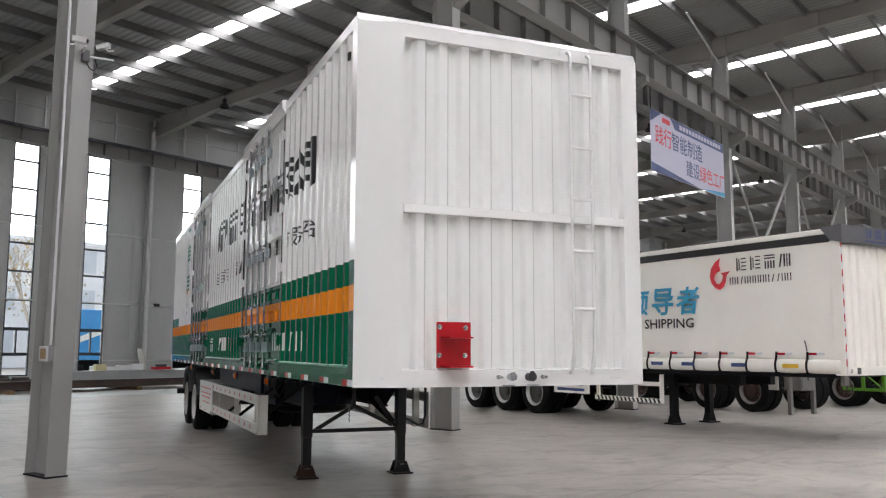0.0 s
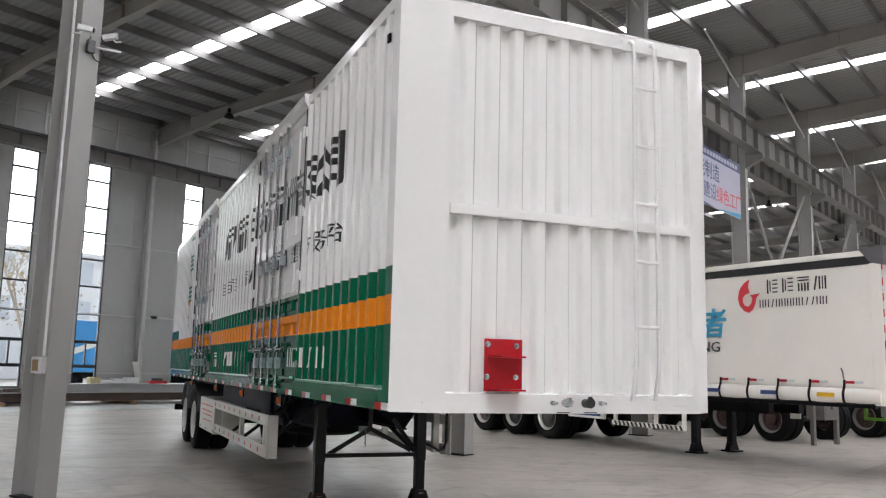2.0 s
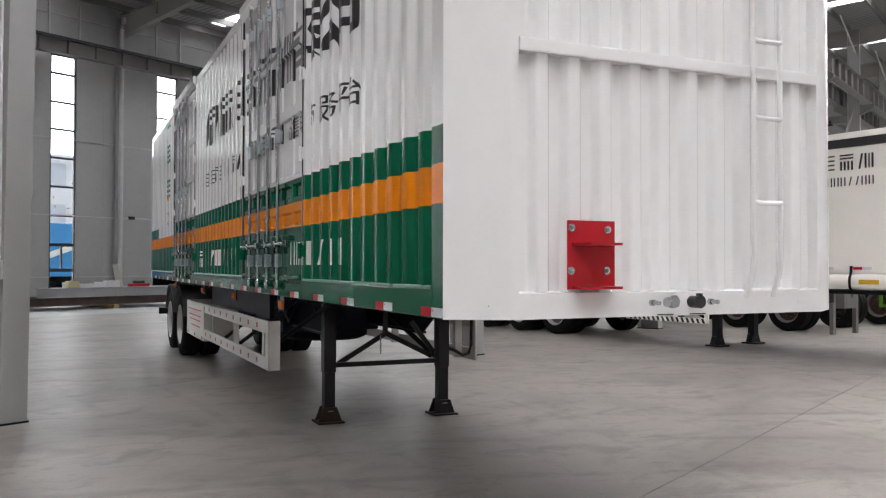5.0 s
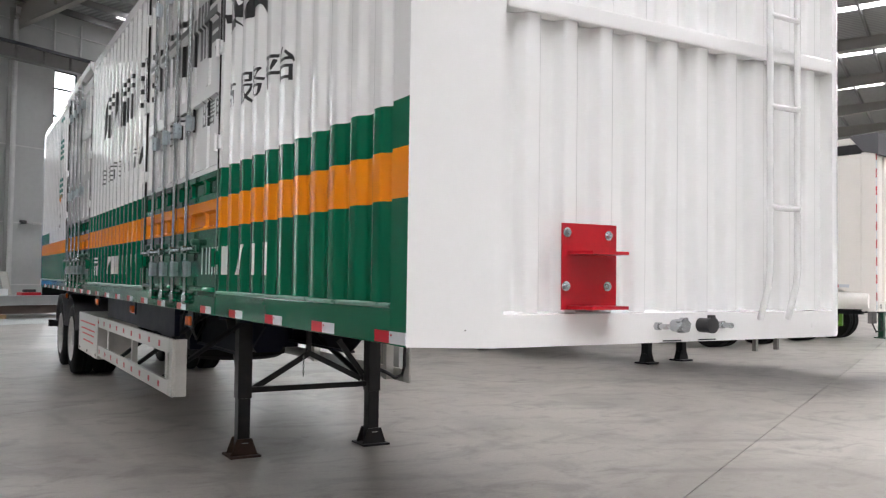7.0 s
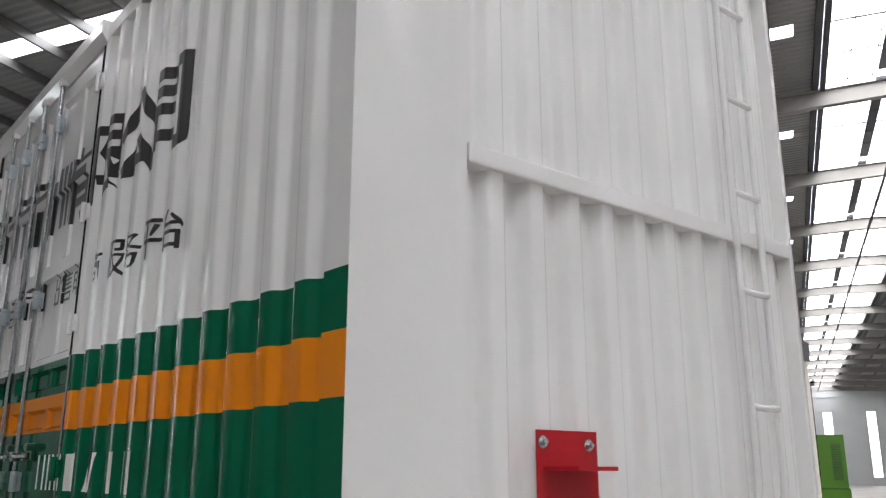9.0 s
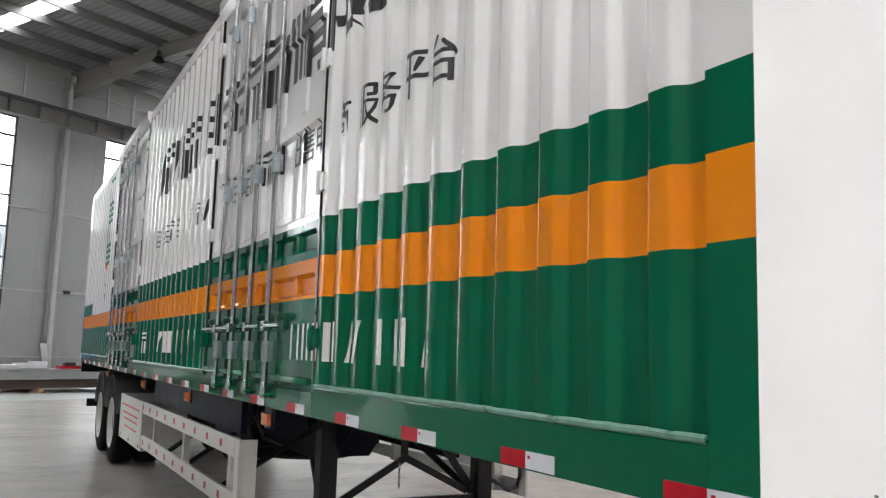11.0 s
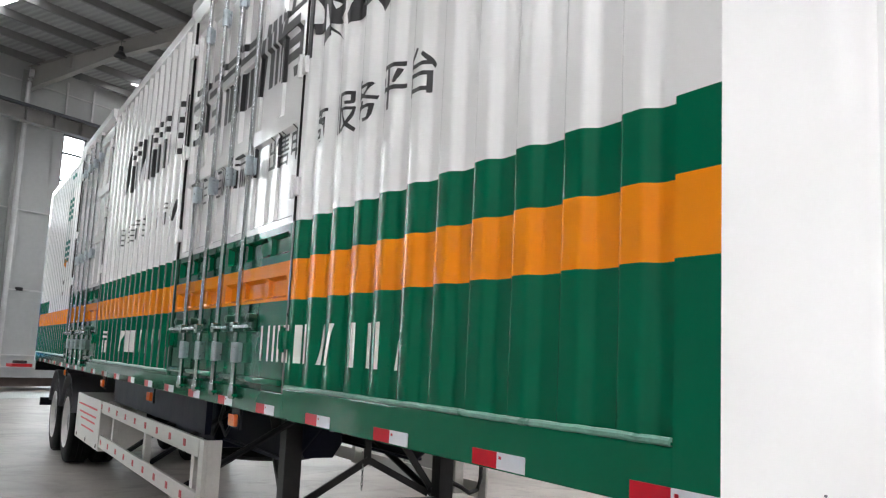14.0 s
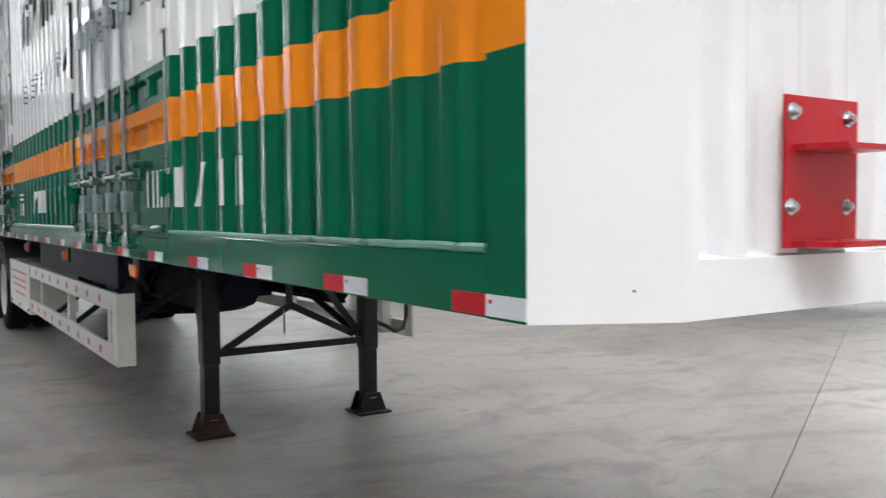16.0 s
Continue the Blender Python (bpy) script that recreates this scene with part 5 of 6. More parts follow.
# =====================================================================
# curtain-sided trailer parked further along the hall
# =====================================================================
def curtain_trailer():
    root = thing("curtain_trailer", "white curtain-sided semi-trailer with blue lettering on landing legs", "semi-trailer", at=pose(10.816, 9.731, 0, 0, 0, 9.3))
    W, L = 2.18, 12.9
    z0, z1 = 1.08, 3.2
    n = 160
    verts, faces = [], []
    zs = (1.34, 1.7, 2.1, 2.6, 3.0, 3.2)
    for j, z in enumerate(zs):
        for i in range(n + 1):
            y = 0.2 + (L - 0.4) * i / n
            bulge = 0.016 * math.sin(y * 3.1) + 0.008 * math.sin(y * 9.7 + 1) * (1.2 - j / 5)
            verts.append((0.02 + bulge * (0.4 + 0.6 * (j in (1, 2, 3))), y, z))
    for j in range(len(zs) - 1):
        for i in range(n):
            a = j * (n + 1) + i
            faces.append((a, a + n + 1, a + n + 2, a + 1))
    obj("curtain", verts, faces, CURTAIN, root, "taut off-white tarpaulin curtain", True)
    part("box_core", Shape().box(0.08, W - 0.02, 0.2, L, z0 + 0.05, 3.3), CURTAIN, root)
    part("roof_rail", Shape().box(0.0, 0.1, 0.12, L, 3.205, 3.33, 0.01), PLASTIC_BLACK, root, "black curtain track")
    part("roof_rail", Shape().box(-0.01, W, 0.12, L, 3.3305, 3.42, 0.015), CURTAIN, root, "white roof edge")
    for x in (0.0, W - 0.06):
        part("corner_post", Shape().box(x, x + 0.06, 0.0, 0.19, z0, 3.22, 0.012), CURTAIN, root, "white steel corner post")
    part("cap", Shape().prism([(-0.04, 3.17), (-0.045, 3.46), (0.34, 3.44), (0.16, 3.22)], "x", -0.012, W), GREYCAP, root, "grey metal front cap")
    for i in range(4):
        for bar in single_bars(block_signs(0.19, 0.15, 81 + i, 0.15)):
            laid("writing_bar", bar, NAVY_INK, root, lambda a, b: (0.62 + 0.26 * i + a, -0.05, 3.275 + b), (), (), "blue writing bar")
    part("name_bar", Shape().box(0.62, 1.66, -0.0475, -0.045, 3.215, 3.24), NAVY_INK, root, "blue writing bar")
    prof = fold(W - 0.12, 0.2, 0.12, 0.012, 0.06)
    k = len(prof)
    fv = [(0.06 + p, 0.01 + d, z) for z in (z0 + 0.14, 3.16) for p, d in prof]
    obj("front_panel", fv, [(i, i + 1, k + i + 1, k + i) for i in range(k - 1)], CURTAIN, root, "white corrugated front wall", True).data.set_sharp_from_angle(angle=radians(40))
    part("front_sill", Shape().box(0.06, W - 0.06, -0.01, 0.04, z0, z0 + 0.14, 0.008), CURTAIN, root)
    ring = Shape().lathe([(-0.0135, 0.018), (-0.0105, 0.018), (-0.0105, 0.03), (-0.0135, 0.03), (-0.0135, 0.018)], (0.12, 0.0, z0 + 0.07), "y", 14)
    part("printed_mark", ring, GREYCAP, root, "grey printed mark")
    part("printed_mark", Shape().box(0.27, 0.37, -0.0125, -0.0105, z0 + 0.02, z0 + 0.12), STEEL, root, "grey printed mark")
    part("corner_bracket", Shape().box(0.02, 0.14, 0.05, 0.12, z0 - 0.16, z0 - 0.001, 0.006), DARK_STEEL, root, "steel bracket under the corner")
    part("air_line", Shape().pipe([(0.05, 0.0, z0 - 0.002), (0.02, -0.06, z0 - 0.12), (0.05, -0.05, z0 - 0.24), (0.1, 0.04, z0 - 0.27), (0.12, 0.1, z0 - 0.161)], 0.011, 6), PLASTIC_BLACK, root, "black air line")
    for i in range(9):
        z = z0 + 0.02 + i * 0.235
        part("edge_tape", Shape().box(0.008, 0.036, -0.003, -0.0005, z + 0.1185, z + 0.2345), TAPE_RED, root)
        part("edge_tape", Shape().box(0.008, 0.036, -0.003, -0.0005, z, z + 0.118), TAPE_WHITE, root)
    # rolled skirt between straps
    for i in range(21):
        y = 0.075 + i * 0.585
        roll = Shape().lathe([(-0.29, 0.0), (-0.289, 0.102), (-0.2, 0.112), (0.0, 0.115 + 0.004 * math.sin(i * 2.1)), (0.2, 0.113), (0.289, 0.103), (0.29, 0.0)], (0.0, y + (0.2925 if i else 0.3), 1.215), "y", 18).move(Matrix.Diagonal((0.5, 1, 1, 1)))
        part("skirt_roll", roll, CURTAIN, root, "", True)
        arc = [(-0.014, 1.45), (-0.02, 1.38)] + [(0.064 * math.cos(radians(a)), 1.215 + 0.122 * math.sin(radians(a))) for a in range(115, 256, 20)] + [(0.02, 1.06)]
        st = Shape().prism(arc + [(a + 0.012, b) for a, b in arc[::-1]], "y", y - 0.019, y + 0.019)
        if i:
            part("strap", st, BLACKSTRAP, root, "black buckled strap")
        t = Shape().box(-0.035, -0.031, y + 0.26, y + 0.402, 1.395, 1.435)
        part("tape", t, TAPE_WHITE, root)
        t = Shape().box(-0.035, -0.031, y + 0.4025, y + 0.545, 1.395, 1.435)
        part("tape", t, TAPE_RED, root)
    for y, m in ((0.80, YELLOW), (1.84, NAVY_INK), (2.98, NAVY_INK), (3.75, NAVY_INK)):
        part("sticker", Shape().box(-0.066, -0.062, y, y + 0.3, 1.185, 1.25), m, root, "printed sticker")
    part("hook", Shape().pipe([(-0.02, 0.66, 1.46), (-0.04, 0.66, 1.55), (-0.03, 0.69, 1.63)], 0.012, 6), GREYCAP, root)
    part("side_rail", Shape().box(0.0, 0.08, 0.19, L, 1.035, 1.09, 0.006), CHASSIS, root)

    def on_curtain(name, flat, mat, y_left, z, label):
        return laid(name, flat, mat, root, lambda a, b: (-0.012, y_left + 0.12 - a, z + b), (), (), label)

    for i, c in enumerate("领导者"):
        on_curtain("lettering", letters(c, 0.52, 0.02, 0.12, 1.06), BLUE_INK, 4.56 - 0.63 * i, 2.14, "light blue slanted lettering")
    on_curtain("lettering", letters("SHIPPING", 0.185, 0.012, 0.0, 1.18), BLACK_INK, 4.13, 1.885, "black lettering")
    for i in range(4):
        for bar in single_bars(block_signs(0.235, 0.235, 31 + i, 0.13)):
            on_curtain("writing_bar", bar, BLACK_INK, 1.89 - 0.295 * i, 2.86, "black writing bar")
    for i in range(12):
        for bar in single_bars(number_bars(1, 0.107, 0.13, 60 + i)):
            on_curtain("digit_bar", bar, BLACK_INK, 2.04 - 0.107 * i, 2.63, "black number bar")
    flame = [(0.245, 0.58), (0.12, 0.51), (0.03, 0.40), (0.0, 0.26), (0.035, 0.13), (0.105, 0.19), (0.105, 0.26), (0.15, 0.31), (0.245, 0.35), (0.215, 0.45)]
    curl = [(0.12, 0.04), (0.22, 0.0), (0.31, 0.05), (0.36, 0.15), (0.38, 0.25), (0.455, 0.325), (0.245, 0.305), (0.275, 0.28), (0.30, 0.26), (0.275, 0.16), (0.215, 0.11), (0.15, 0.12)]
    n = len(flame)
    on_curtain("emblem", (flame + curl, [tuple(range(n)), (4,) + tuple(range(n, n + len(curl))) + (5,)]), RED_INK, 2.47, 2.55, "red flame-shaped emblem")
    # chassis
    for x in (0.75, 1.6):
        part("main_beam", Shape().box(x, x + 0.14, 2.6, L, 0.82, 1.05), CHASSIS, root)
    part("deck", Shape().box(0.09, W - 0.02, 0.2, L, 1.0505, 1.12), CHASSIS, root)
    for x in (0.70, 1.72):
        s = Shape().box(x - 0.065, x + 0.065, 4.13, 4.27, 0.12, 1.05, 0.008)
        leg = part("landing_leg", s, CHASSIS, root, "black landing leg")
        f = Shape().box(x - 0.15, x + 0.15, 4.05, 4.35, 0.0, 0.03, 0.005)
        f.prism([(x - 0.14, 0.0305), (x + 0.14, 0.0305), (x + 0.08, 0.18), (x - 0.08, 0.18)], "y", 4.14, 4.26)
        part("foot", f, CHASSIS, leg)
    for y in (7.85, 9.08, 10.32):
        for x, out in ((0.16, -1), (0.47, -1), (W - 0.16, 1)):
            wh = part("wheel", Shape().tube((x - 0.02, y, 0.5), (x + 0.02, y, 0.5), 0.1, 12), CHASSIS, root)
            wheel_parts(wh, x, y, 0.5, 0.28, out)
        part("axle", Shape().tube((0.3, y, 0.5), (W - 0.3, y, 0.5), 0.06, 10), CHASSIS, root)
    g = part("side_guard", Shape().box(0.04, 0.07, 3.9, 5.8, 0.44, 0.53, 0.004), CURTAIN, root, "white side guard with hazard stripes")
    for i in range(16):
        y = 3.93 + i * 0.114
        st = Shape().prism([(y, 0.444), (y + 0.05, 0.444), (y + 0.09, 0.526), (y + 0.04, 0.526)], "x", 0.036, 0.0395)
        part("hazard_stripe", st, PLASTIC_BLACK, g)
    part("guard_rail", Shape().box(0.04, 0.07, 3.9, 5.8, 0.77, 0.85, 0.004), CURTAIN, g)
    for y in (3.9, 4.6, 5.7):
        part("guard_post", Shape().box(0.0705, 0.11, y, y + 0.08, 0.44, 1.0), CURTAIN, g)
    b = part("name_board", Shape().box(0.03, 0.06, 5.98, 7.14, 0.53, 0.86, 0.004), CURTAIN, root, "white board with writing bars")
    for i in range(4):
        part("writing_bar", Shape().box(0.027, 0.0295, 6.16 + i * 0.22, 6.32 + i * 0.22, 0.70, 0.82), NAVY_INK, b)
    part("writing_bar", Shape().box(0.027, 0.0295, 6.12, 7.02, 0.58, 0.64), NAVY_INK, b)
    part("tank", Shape().lathe([(-0.35, 0.0), (-0.35, 0.14), (0.35, 0.14), (0.35, 0.0)], (0.6, 6.3, 0.78), "y", 16), CHASSIS, root, "", True)
    return root


curtain_trailer()


# ---- flat trailer chassis with dual wheels behind it ----
def chassis_trailer(at, mat, label, box, axles=(0.9, 2.25, 4.6, 7.9), start=1.2):
    root = thing("trailer_chassis", label, "trailer", at=at)
    for x in (0.7, 1.6):
        part("main_beam", Shape().box(x, x + 0.14, start, 9.5, 0.85, 1.15), mat, root)
    for i in range(10):
        part("cross_member", Shape().box(0.1, 2.4, 1.4 + i * 0.83, 1.48 + i * 0.83, 1.0, 1.1495), mat, root)
    for y in axles:
        for x, out in ((0.17, -1), (0.48, -1), (2.03, 1), (2.33, 1)):
            wh = part("wheel", Shape().tube((x - 0.02, y, 0.5), (x + 0.02, y, 0.5), 0.1, 12), CHASSIS, root)
            # Dark red rims, darkened further: shade among the trailers put into the colour.
            wheel_parts(wh, x, y, 0.5, 0.28, out, RUBBER, material("shaded_red_rim", (0.05, 0.025, 0.022), 0.5, 0.2) if "shaded_red_rim" not in bpy.data.materials else bpy.data.materials["shaded_red_rim"])
        part("axle", Shape().tube((0.3, y, 0.5), (2.2, y, 0.5), 0.06, 10), CHASSIS, root)
    if box:
        part("mudguard", Shape().box(0.0, 0.05, 0.1, 0.35, 0.55, 1.1, 0.01), ALU, root, "pale mudguard flap")
        part("tank", Shape().box(-0.02, 0.5, 3.2, 5.6, 0.55, 0.95, 0.03), CHASSIS, root)
    return root


chassis_trailer(pose(14.87, 15.26, 0, 0, 0, 9.3), CHASSIS, "dark lorry chassis with dual wheels behind the curtain trailer", True)
gc = chassis_trailer(pose(18.75, 15.35, 0, 0, 0, 9.3), MACHINE_GREEN, "bright green trailer chassis with dual wheels", False, (1.5, 2.8, 7.9), -0.6)
for y0, y1, z0, z1 in ((-0.5, 1.6, 0.9, 1.0), (0.15, 1.3, 0.45, 0.52)):
    part("side_rail", Shape().box(-0.3, -0.24, y0, y1, z0, z1, 0.006), MACHINE_GREEN, gc, "bright green side rail")
for y in (0.15, 0.7, 1.22):
    part("guard_post", Shape().box(-0.3, -0.24, y, y + 0.08, 0.5205, 0.8995, 0.005), MACHINE_GREEN, gc)
part("guard_brace", Shape().tube((-0.27, 0.25, 0.53), (-0.27, 0.68, 0.89), 0.02, 8), MACHINE_GREEN, gc)
for y in (0.2, 1.2):
    part("guard_arm", Shape().box(-0.24, 0.7, y, y + 0.08, 0.92, 0.98), MACHINE_GREEN, gc)

dg = chassis_trailer(pose(21.26, 15.97, 0, 0, 0, 9.3), GREEN, "dark green trailer chassis standing on landing legs", False, (6.6, 7.9), 0.0)
# Leg green is darkened: the shade there is put into its colour.
for x in (0.77, 1.67):
    leg = part("landing_leg", Shape().box(x - 0.065, x + 0.065, 0.53, 0.67, 0.03, 0.8495, 0.008), DARK_GREEN, dg, "green landing leg darkened for shade")
    part("foot", Shape().box(x - 0.14, x + 0.14, 0.46, 0.74, 0.0, 0.0295, 0.005), DARK_GREEN, leg)
part("leg_brace", Shape().box(0.836, 1.604, 0.57, 0.63, 0.6, 0.66), DARK_GREEN, dg)

cab = thing("equipment_cabinet", "grey steel equipment cabinet standing on two legs", "cabinet", at=pose(14.9, 14.9, 0, 0, 0, 9.3))
part("cabinet_box", Shape().box(0.25, 0.75, 0.0, 0.45, 0.55, 1.05, 0.01), DARK_STEEL, cab)
part("door", Shape().box(0.3, 0.7, -0.012, -0.0005, 0.6, 1.0, 0.004), DARK_STEEL, cab)
for x in (0.0, 0.85):
    part("leg", Shape().box(x, x + 0.09, 0.1, 0.19, 0.0, 1.15, 0.005), DARK_STEEL, cab)
part("top_bar", Shape().box(0.0905, 0.8495, 0.12, 0.17, 1.06, 1.12), DARK_STEEL, cab)
part("latch", Shape().box(0.48, 0.54, -0.022, -0.0125, 0.78, 0.86), PLASTIC_BLACK, cab)


# ---- green machine house at the far end ----
def machine():
    root = thing("machine_house", "bright green louvred machine housing on a low green skid", "machine", at=HALL_POSE @ pose(55.6, 0.0, 0))
    part("body", Shape().box(0, 5.2, 0.2, 4.4, 0.68, 3.62, 0.03), MACHINE_GREEN, root)
    louvre = material("dark_green_louvre", (0.03, 0.10, 0.012), 0.5)
    for i in range(22):
        z = 1.15 + i * 0.09
        part("louvre", Shape().prism([(-0.035, z), (-0.001, z + 0.03), (-0.001, z + 0.05), (-0.035, z + 0.012)], "y", 0.42, 0.92), louvre, root, "dark green louvre slat")
    part("skirt", Shape().box(-0.06, 5.3, 0.12, 4.5, 0.12, 0.64, 0.01), MACHINE_GREEN, root, "green base skirt")
    part("base_seam", Shape().box(-0.03, 5.28, 0.15, 4.47, 0.6405, 0.6795), CHASSIS, root, "dark seam above the skid")
    for u in (0.2, 2.5, 4.9):
        for v in (0.4, 4.0):
            part("foot", Shape().box(u, u + 0.25, v, v + 0.25, 0.0, 0.1195), CHASSIS, root)
    tank = Shape().lathe([(3.63, 0.0), (3.63, 0.42), (3.75, 0.45), (4.35, 0.45), (4.6, 0.36), (4.72, 0.2), (4.76, 0.0)], (0.7, 2.28, 0), "z", 20)
    part("tank", tank, RED, root, "red round-topped tank", True)
    lad_ = part("access_ladder", Shape().pipe([(-0.35, 1.62, 6.42), (-0.35, 1.62, 1.5), (-0.3, 1.62, 1.3), (-0.05, 1.62, 1.2)], 0.026, 6), CHASSIS, root, "thin black access ladder")
    part("stile", Shape().pipe([(-0.35, 2.02, 6.42), (-0.35, 2.02, 1.5), (-0.3, 2.02, 1.3), (-0.05, 2.02, 1.2)], 0.026, 6), CHASSIS, lad_)
    for i in range(9):
        part("rung", Shape().tube((-0.35, 1.62, 1.75 + i * 0.55), (-0.35, 2.02, 1.75 + i * 0.55), 0.016, 6), CHASSIS, lad_)
    part("work_lamp", Shape().lathe([(-0.09, 0.0), (-0.09, 0.08), (0.02, 0.1), (0.06, 0.07), (0.06, 0.0)], (-0.42, 1.72, 2.45), "x", 10), CHASSIS, lad_)
    part("canopy", Shape().prism([(2.6, 6.36), (1.42, 6.44), (1.4, 6.5), (1.75, 6.62), (2.6, 6.66)], "x", -0.9, 0.9), CHASSIS, root, "black canopy over the ladder")
    part("post", Shape().tube((0.3, 2.9, 3.621), (0.3, 2.9, 6.37), 0.05, 8), CHASSIS, root)
    part("post", Shape().tube((0.3, 2.5, 3.621), (0.3, 2.5, 6.37), 0.05, 8), CHASSIS, root)


machine()

# ---- banner between the columns ----
bn = thing("banner", "pale hanging banner with red and blue slogan in two lines", "banner", at=HALL_POSE @ pose(20.45, ROW - 0.42, 0))
part("cloth", Shape().box(0, 5.25, 0, 0.012, 6.2, 7.9, 0.003), BANNER, bn)
part("top_strip", Shape().prism([(1.6, 7.62), (5.24, 7.62), (5.24, 7.89), (1.3, 7.89)], "y", -0.004, -0.001), NAVY_INK, bn, "navy blue printed strip")
part("corner_print", Shape().prism([(0.01, 7.55), (0.7, 7.89), (0.01, 7.89)], "y", -0.004, -0.001), NAVY_INK, bn)
part("bottom_strip", Shape().prism([(0.01, 6.21), (3.2, 6.21), (1.6, 6.33), (0.01, 6.45)], "y", -0.004, -0.001), NAVY_INK, bn)
part("bottom_strip", Shape().prism([(3.3, 6.21), (5.24, 6.21), (5.24, 6.36), (4.4, 6.3)], "y", -0.004, -0.001), BLUE_INK, bn)
s = Shape()
for i in range(14):
    s.box(1.9 + i * 0.225, 2.07 + i * 0.225, -0.0065, -0.0045, 7.69, 7.82)
part("strip_print", s, BANNER, bn, "small pale writing bars")
part("logo_print", Shape().box(0.75, 1.25, -0.004, -0.001, 7.66, 7.8), RED_INK, bn, "small red emblem bars")


def on_banner(body, x, z, h, mat):
    return laid("lettering", letters(body, h, 0.01), mat, bn, lambda a, b: (x + a, -0.004, z + b), (), (), "slogan lettering")


on_banner("践行", 0.28, 7.0, 0.52, RED_INK)
on_banner("智能制造", 1.34, 7.0, 0.52, NAVY_INK)
on_banner("建设", 2.3, 6.42, 0.48, NAVY_INK)
on_banner("绿色工厂", 3.3, 6.42, 0.48, RED_INK)
bn2 = thing("banner", "pale hanging banner far along the column row", "banner", at=HALL_POSE @ pose(50.9, ROW - 0.42, 0))
part("cloth", Shape().box(0, 5.25, 0, 0.012, 6.2, 7.9, 0.003), BANNER, bn2)
part("top_strip", Shape().box(0.01, 5.24, -0.004, -0.001, 7.62, 7.89), NAVY_INK, bn2)
for u in (20.95, 26.05):
    part("hanger", Shape().tube((u - 20.9, 0.006, 7.9), (u - 20.9, 0.006, 8.55), 0.012, 6), CHASSIS, bn)


# ---- security cameras and switch box on the near column ----
def security_camera(at, label):
    root = thing("security_camera", label, "security camera", "cameras on the column", at=at @ Matrix.Scale(0.75, 4))
    part("housing", Shape().box(-0.04, 0.04, -0.12, 0.10, -0.038, 0.038, 0.01), PLASTIC_WHITE, root)
    part("hood", Shape().box(-0.046, 0.046, -0.145, 0.11, 0.0385, 0.047, 0.003), PLASTIC_WHITE, root)
    part("lens", Shape().tube((0, -0.14, 0), (0, -0.121, 0), 0.035, 14), PLASTIC_BLACK, root, "black lens window", True)
    part("arm", Shape().pipe([(0, 0.03, -0.0385), (0, 0.07, -0.09), (0.0, 0.16, -0.10)], 0.013, 8), PLASTIC_WHITE, root, "", True)
    return root


def at_col(du, dv, z, rz, rx=0):
    p = hall(U0 + du, ROW + dv, z)
    return pose(p.x, p.y, p.z, rx, 0, rz)


security_camera(at_col(-0.30, -0.50, 5.09, 75, 8), "white bullet security camera on a wall arm")
security_camera(at_col(0.05, -0.43, 5.12, -120, 8), "white bullet security camera on a wall arm")
jb = thing("junction_box", "grey junction box with looped cables on the column", "junction box", at=HALL_POSE @ pose(U0 - 0.14, ROW - 0.31, 1.77) @ Matrix.Scale(0.74, 4))
part("box", Shape().box(-0.06, 0.06, -0.1, -0.0005, 4.22, 4.42, 0.008), GREYCAP, jb)
part("cable", Shape().pipe([(0.03, -0.06, 4.22), (0.06, -0.1, 4.12), (0.14, -0.1, 4.1), (0.2, -0.08, 4.2), (0.17, -0.05, 4.32)], 0.01, 6), PLASTIC_BLACK, jb, "", True)
part("arm", Shape().tube((0.05, -0.05, 4.33), (0.42, -0.2, 4.33), 0.018, 8), PLASTIC_WHITE, jb)
part("arm", Shape().tube((-0.05, -0.06, 4.36), (-0.12, -0.3, 4.4), 0.018, 8), PLASTIC_WHITE, jb)
sw = thing("switch_box", "small pale switch box with a wooden-coloured cover on the column", "switch box", at=HALL_POSE @ pose(U0 - 0.196, ROW - 0.06, 0))
part("back_box", Shape().box(-0.10, -0.0005, -0.12, 0.1, 1.31, 1.49, 0.006), PLASTIC_WHITE, sw)
part("cover", Shape().box(-0.106, -0.1005, -0.07, 0.06, 1.34, 1.46, 0.003), WOOD, sw, "brown cover")
part("conduit", Shape().tube((-0.12, -0.21, 1.5), (-0.12, -0.21, 11.6), 0.016, 8), PLASTIC_WHITE, sw, "white cable conduit")


# ---- high-bay lamps under the rafters ----
def high_bay(at):
    root = thing("high_bay_lamp", "dark bell-shaped high-bay lamp hanging from the rafter, unlit", "lamp", "high-bay lamps", at=at)
    part("driver", Shape().lathe([(0.0, 0.0), (0.0, 0.07), (-0.16, 0.08), (-0.17, 0.1), (-0.17, 0.0)], (0, 0, 0), "z", 16), PLASTIC_BLACK, root, "", True)
    part("shade", Shape().lathe([(-0.171, 0.08), (-0.2, 0.12), (-0.32, 0.2), (-0.34, 0.21), (-0.335, 0.195), (-0.21, 0.11)], (0, 0, 0), "z", 20), PLASTIC_BLACK, root, "", True)
    part("rod", Shape().tube((0, 0, 0), (0, 0, 0.25), 0.012, 6), STEEL, root)
    return root


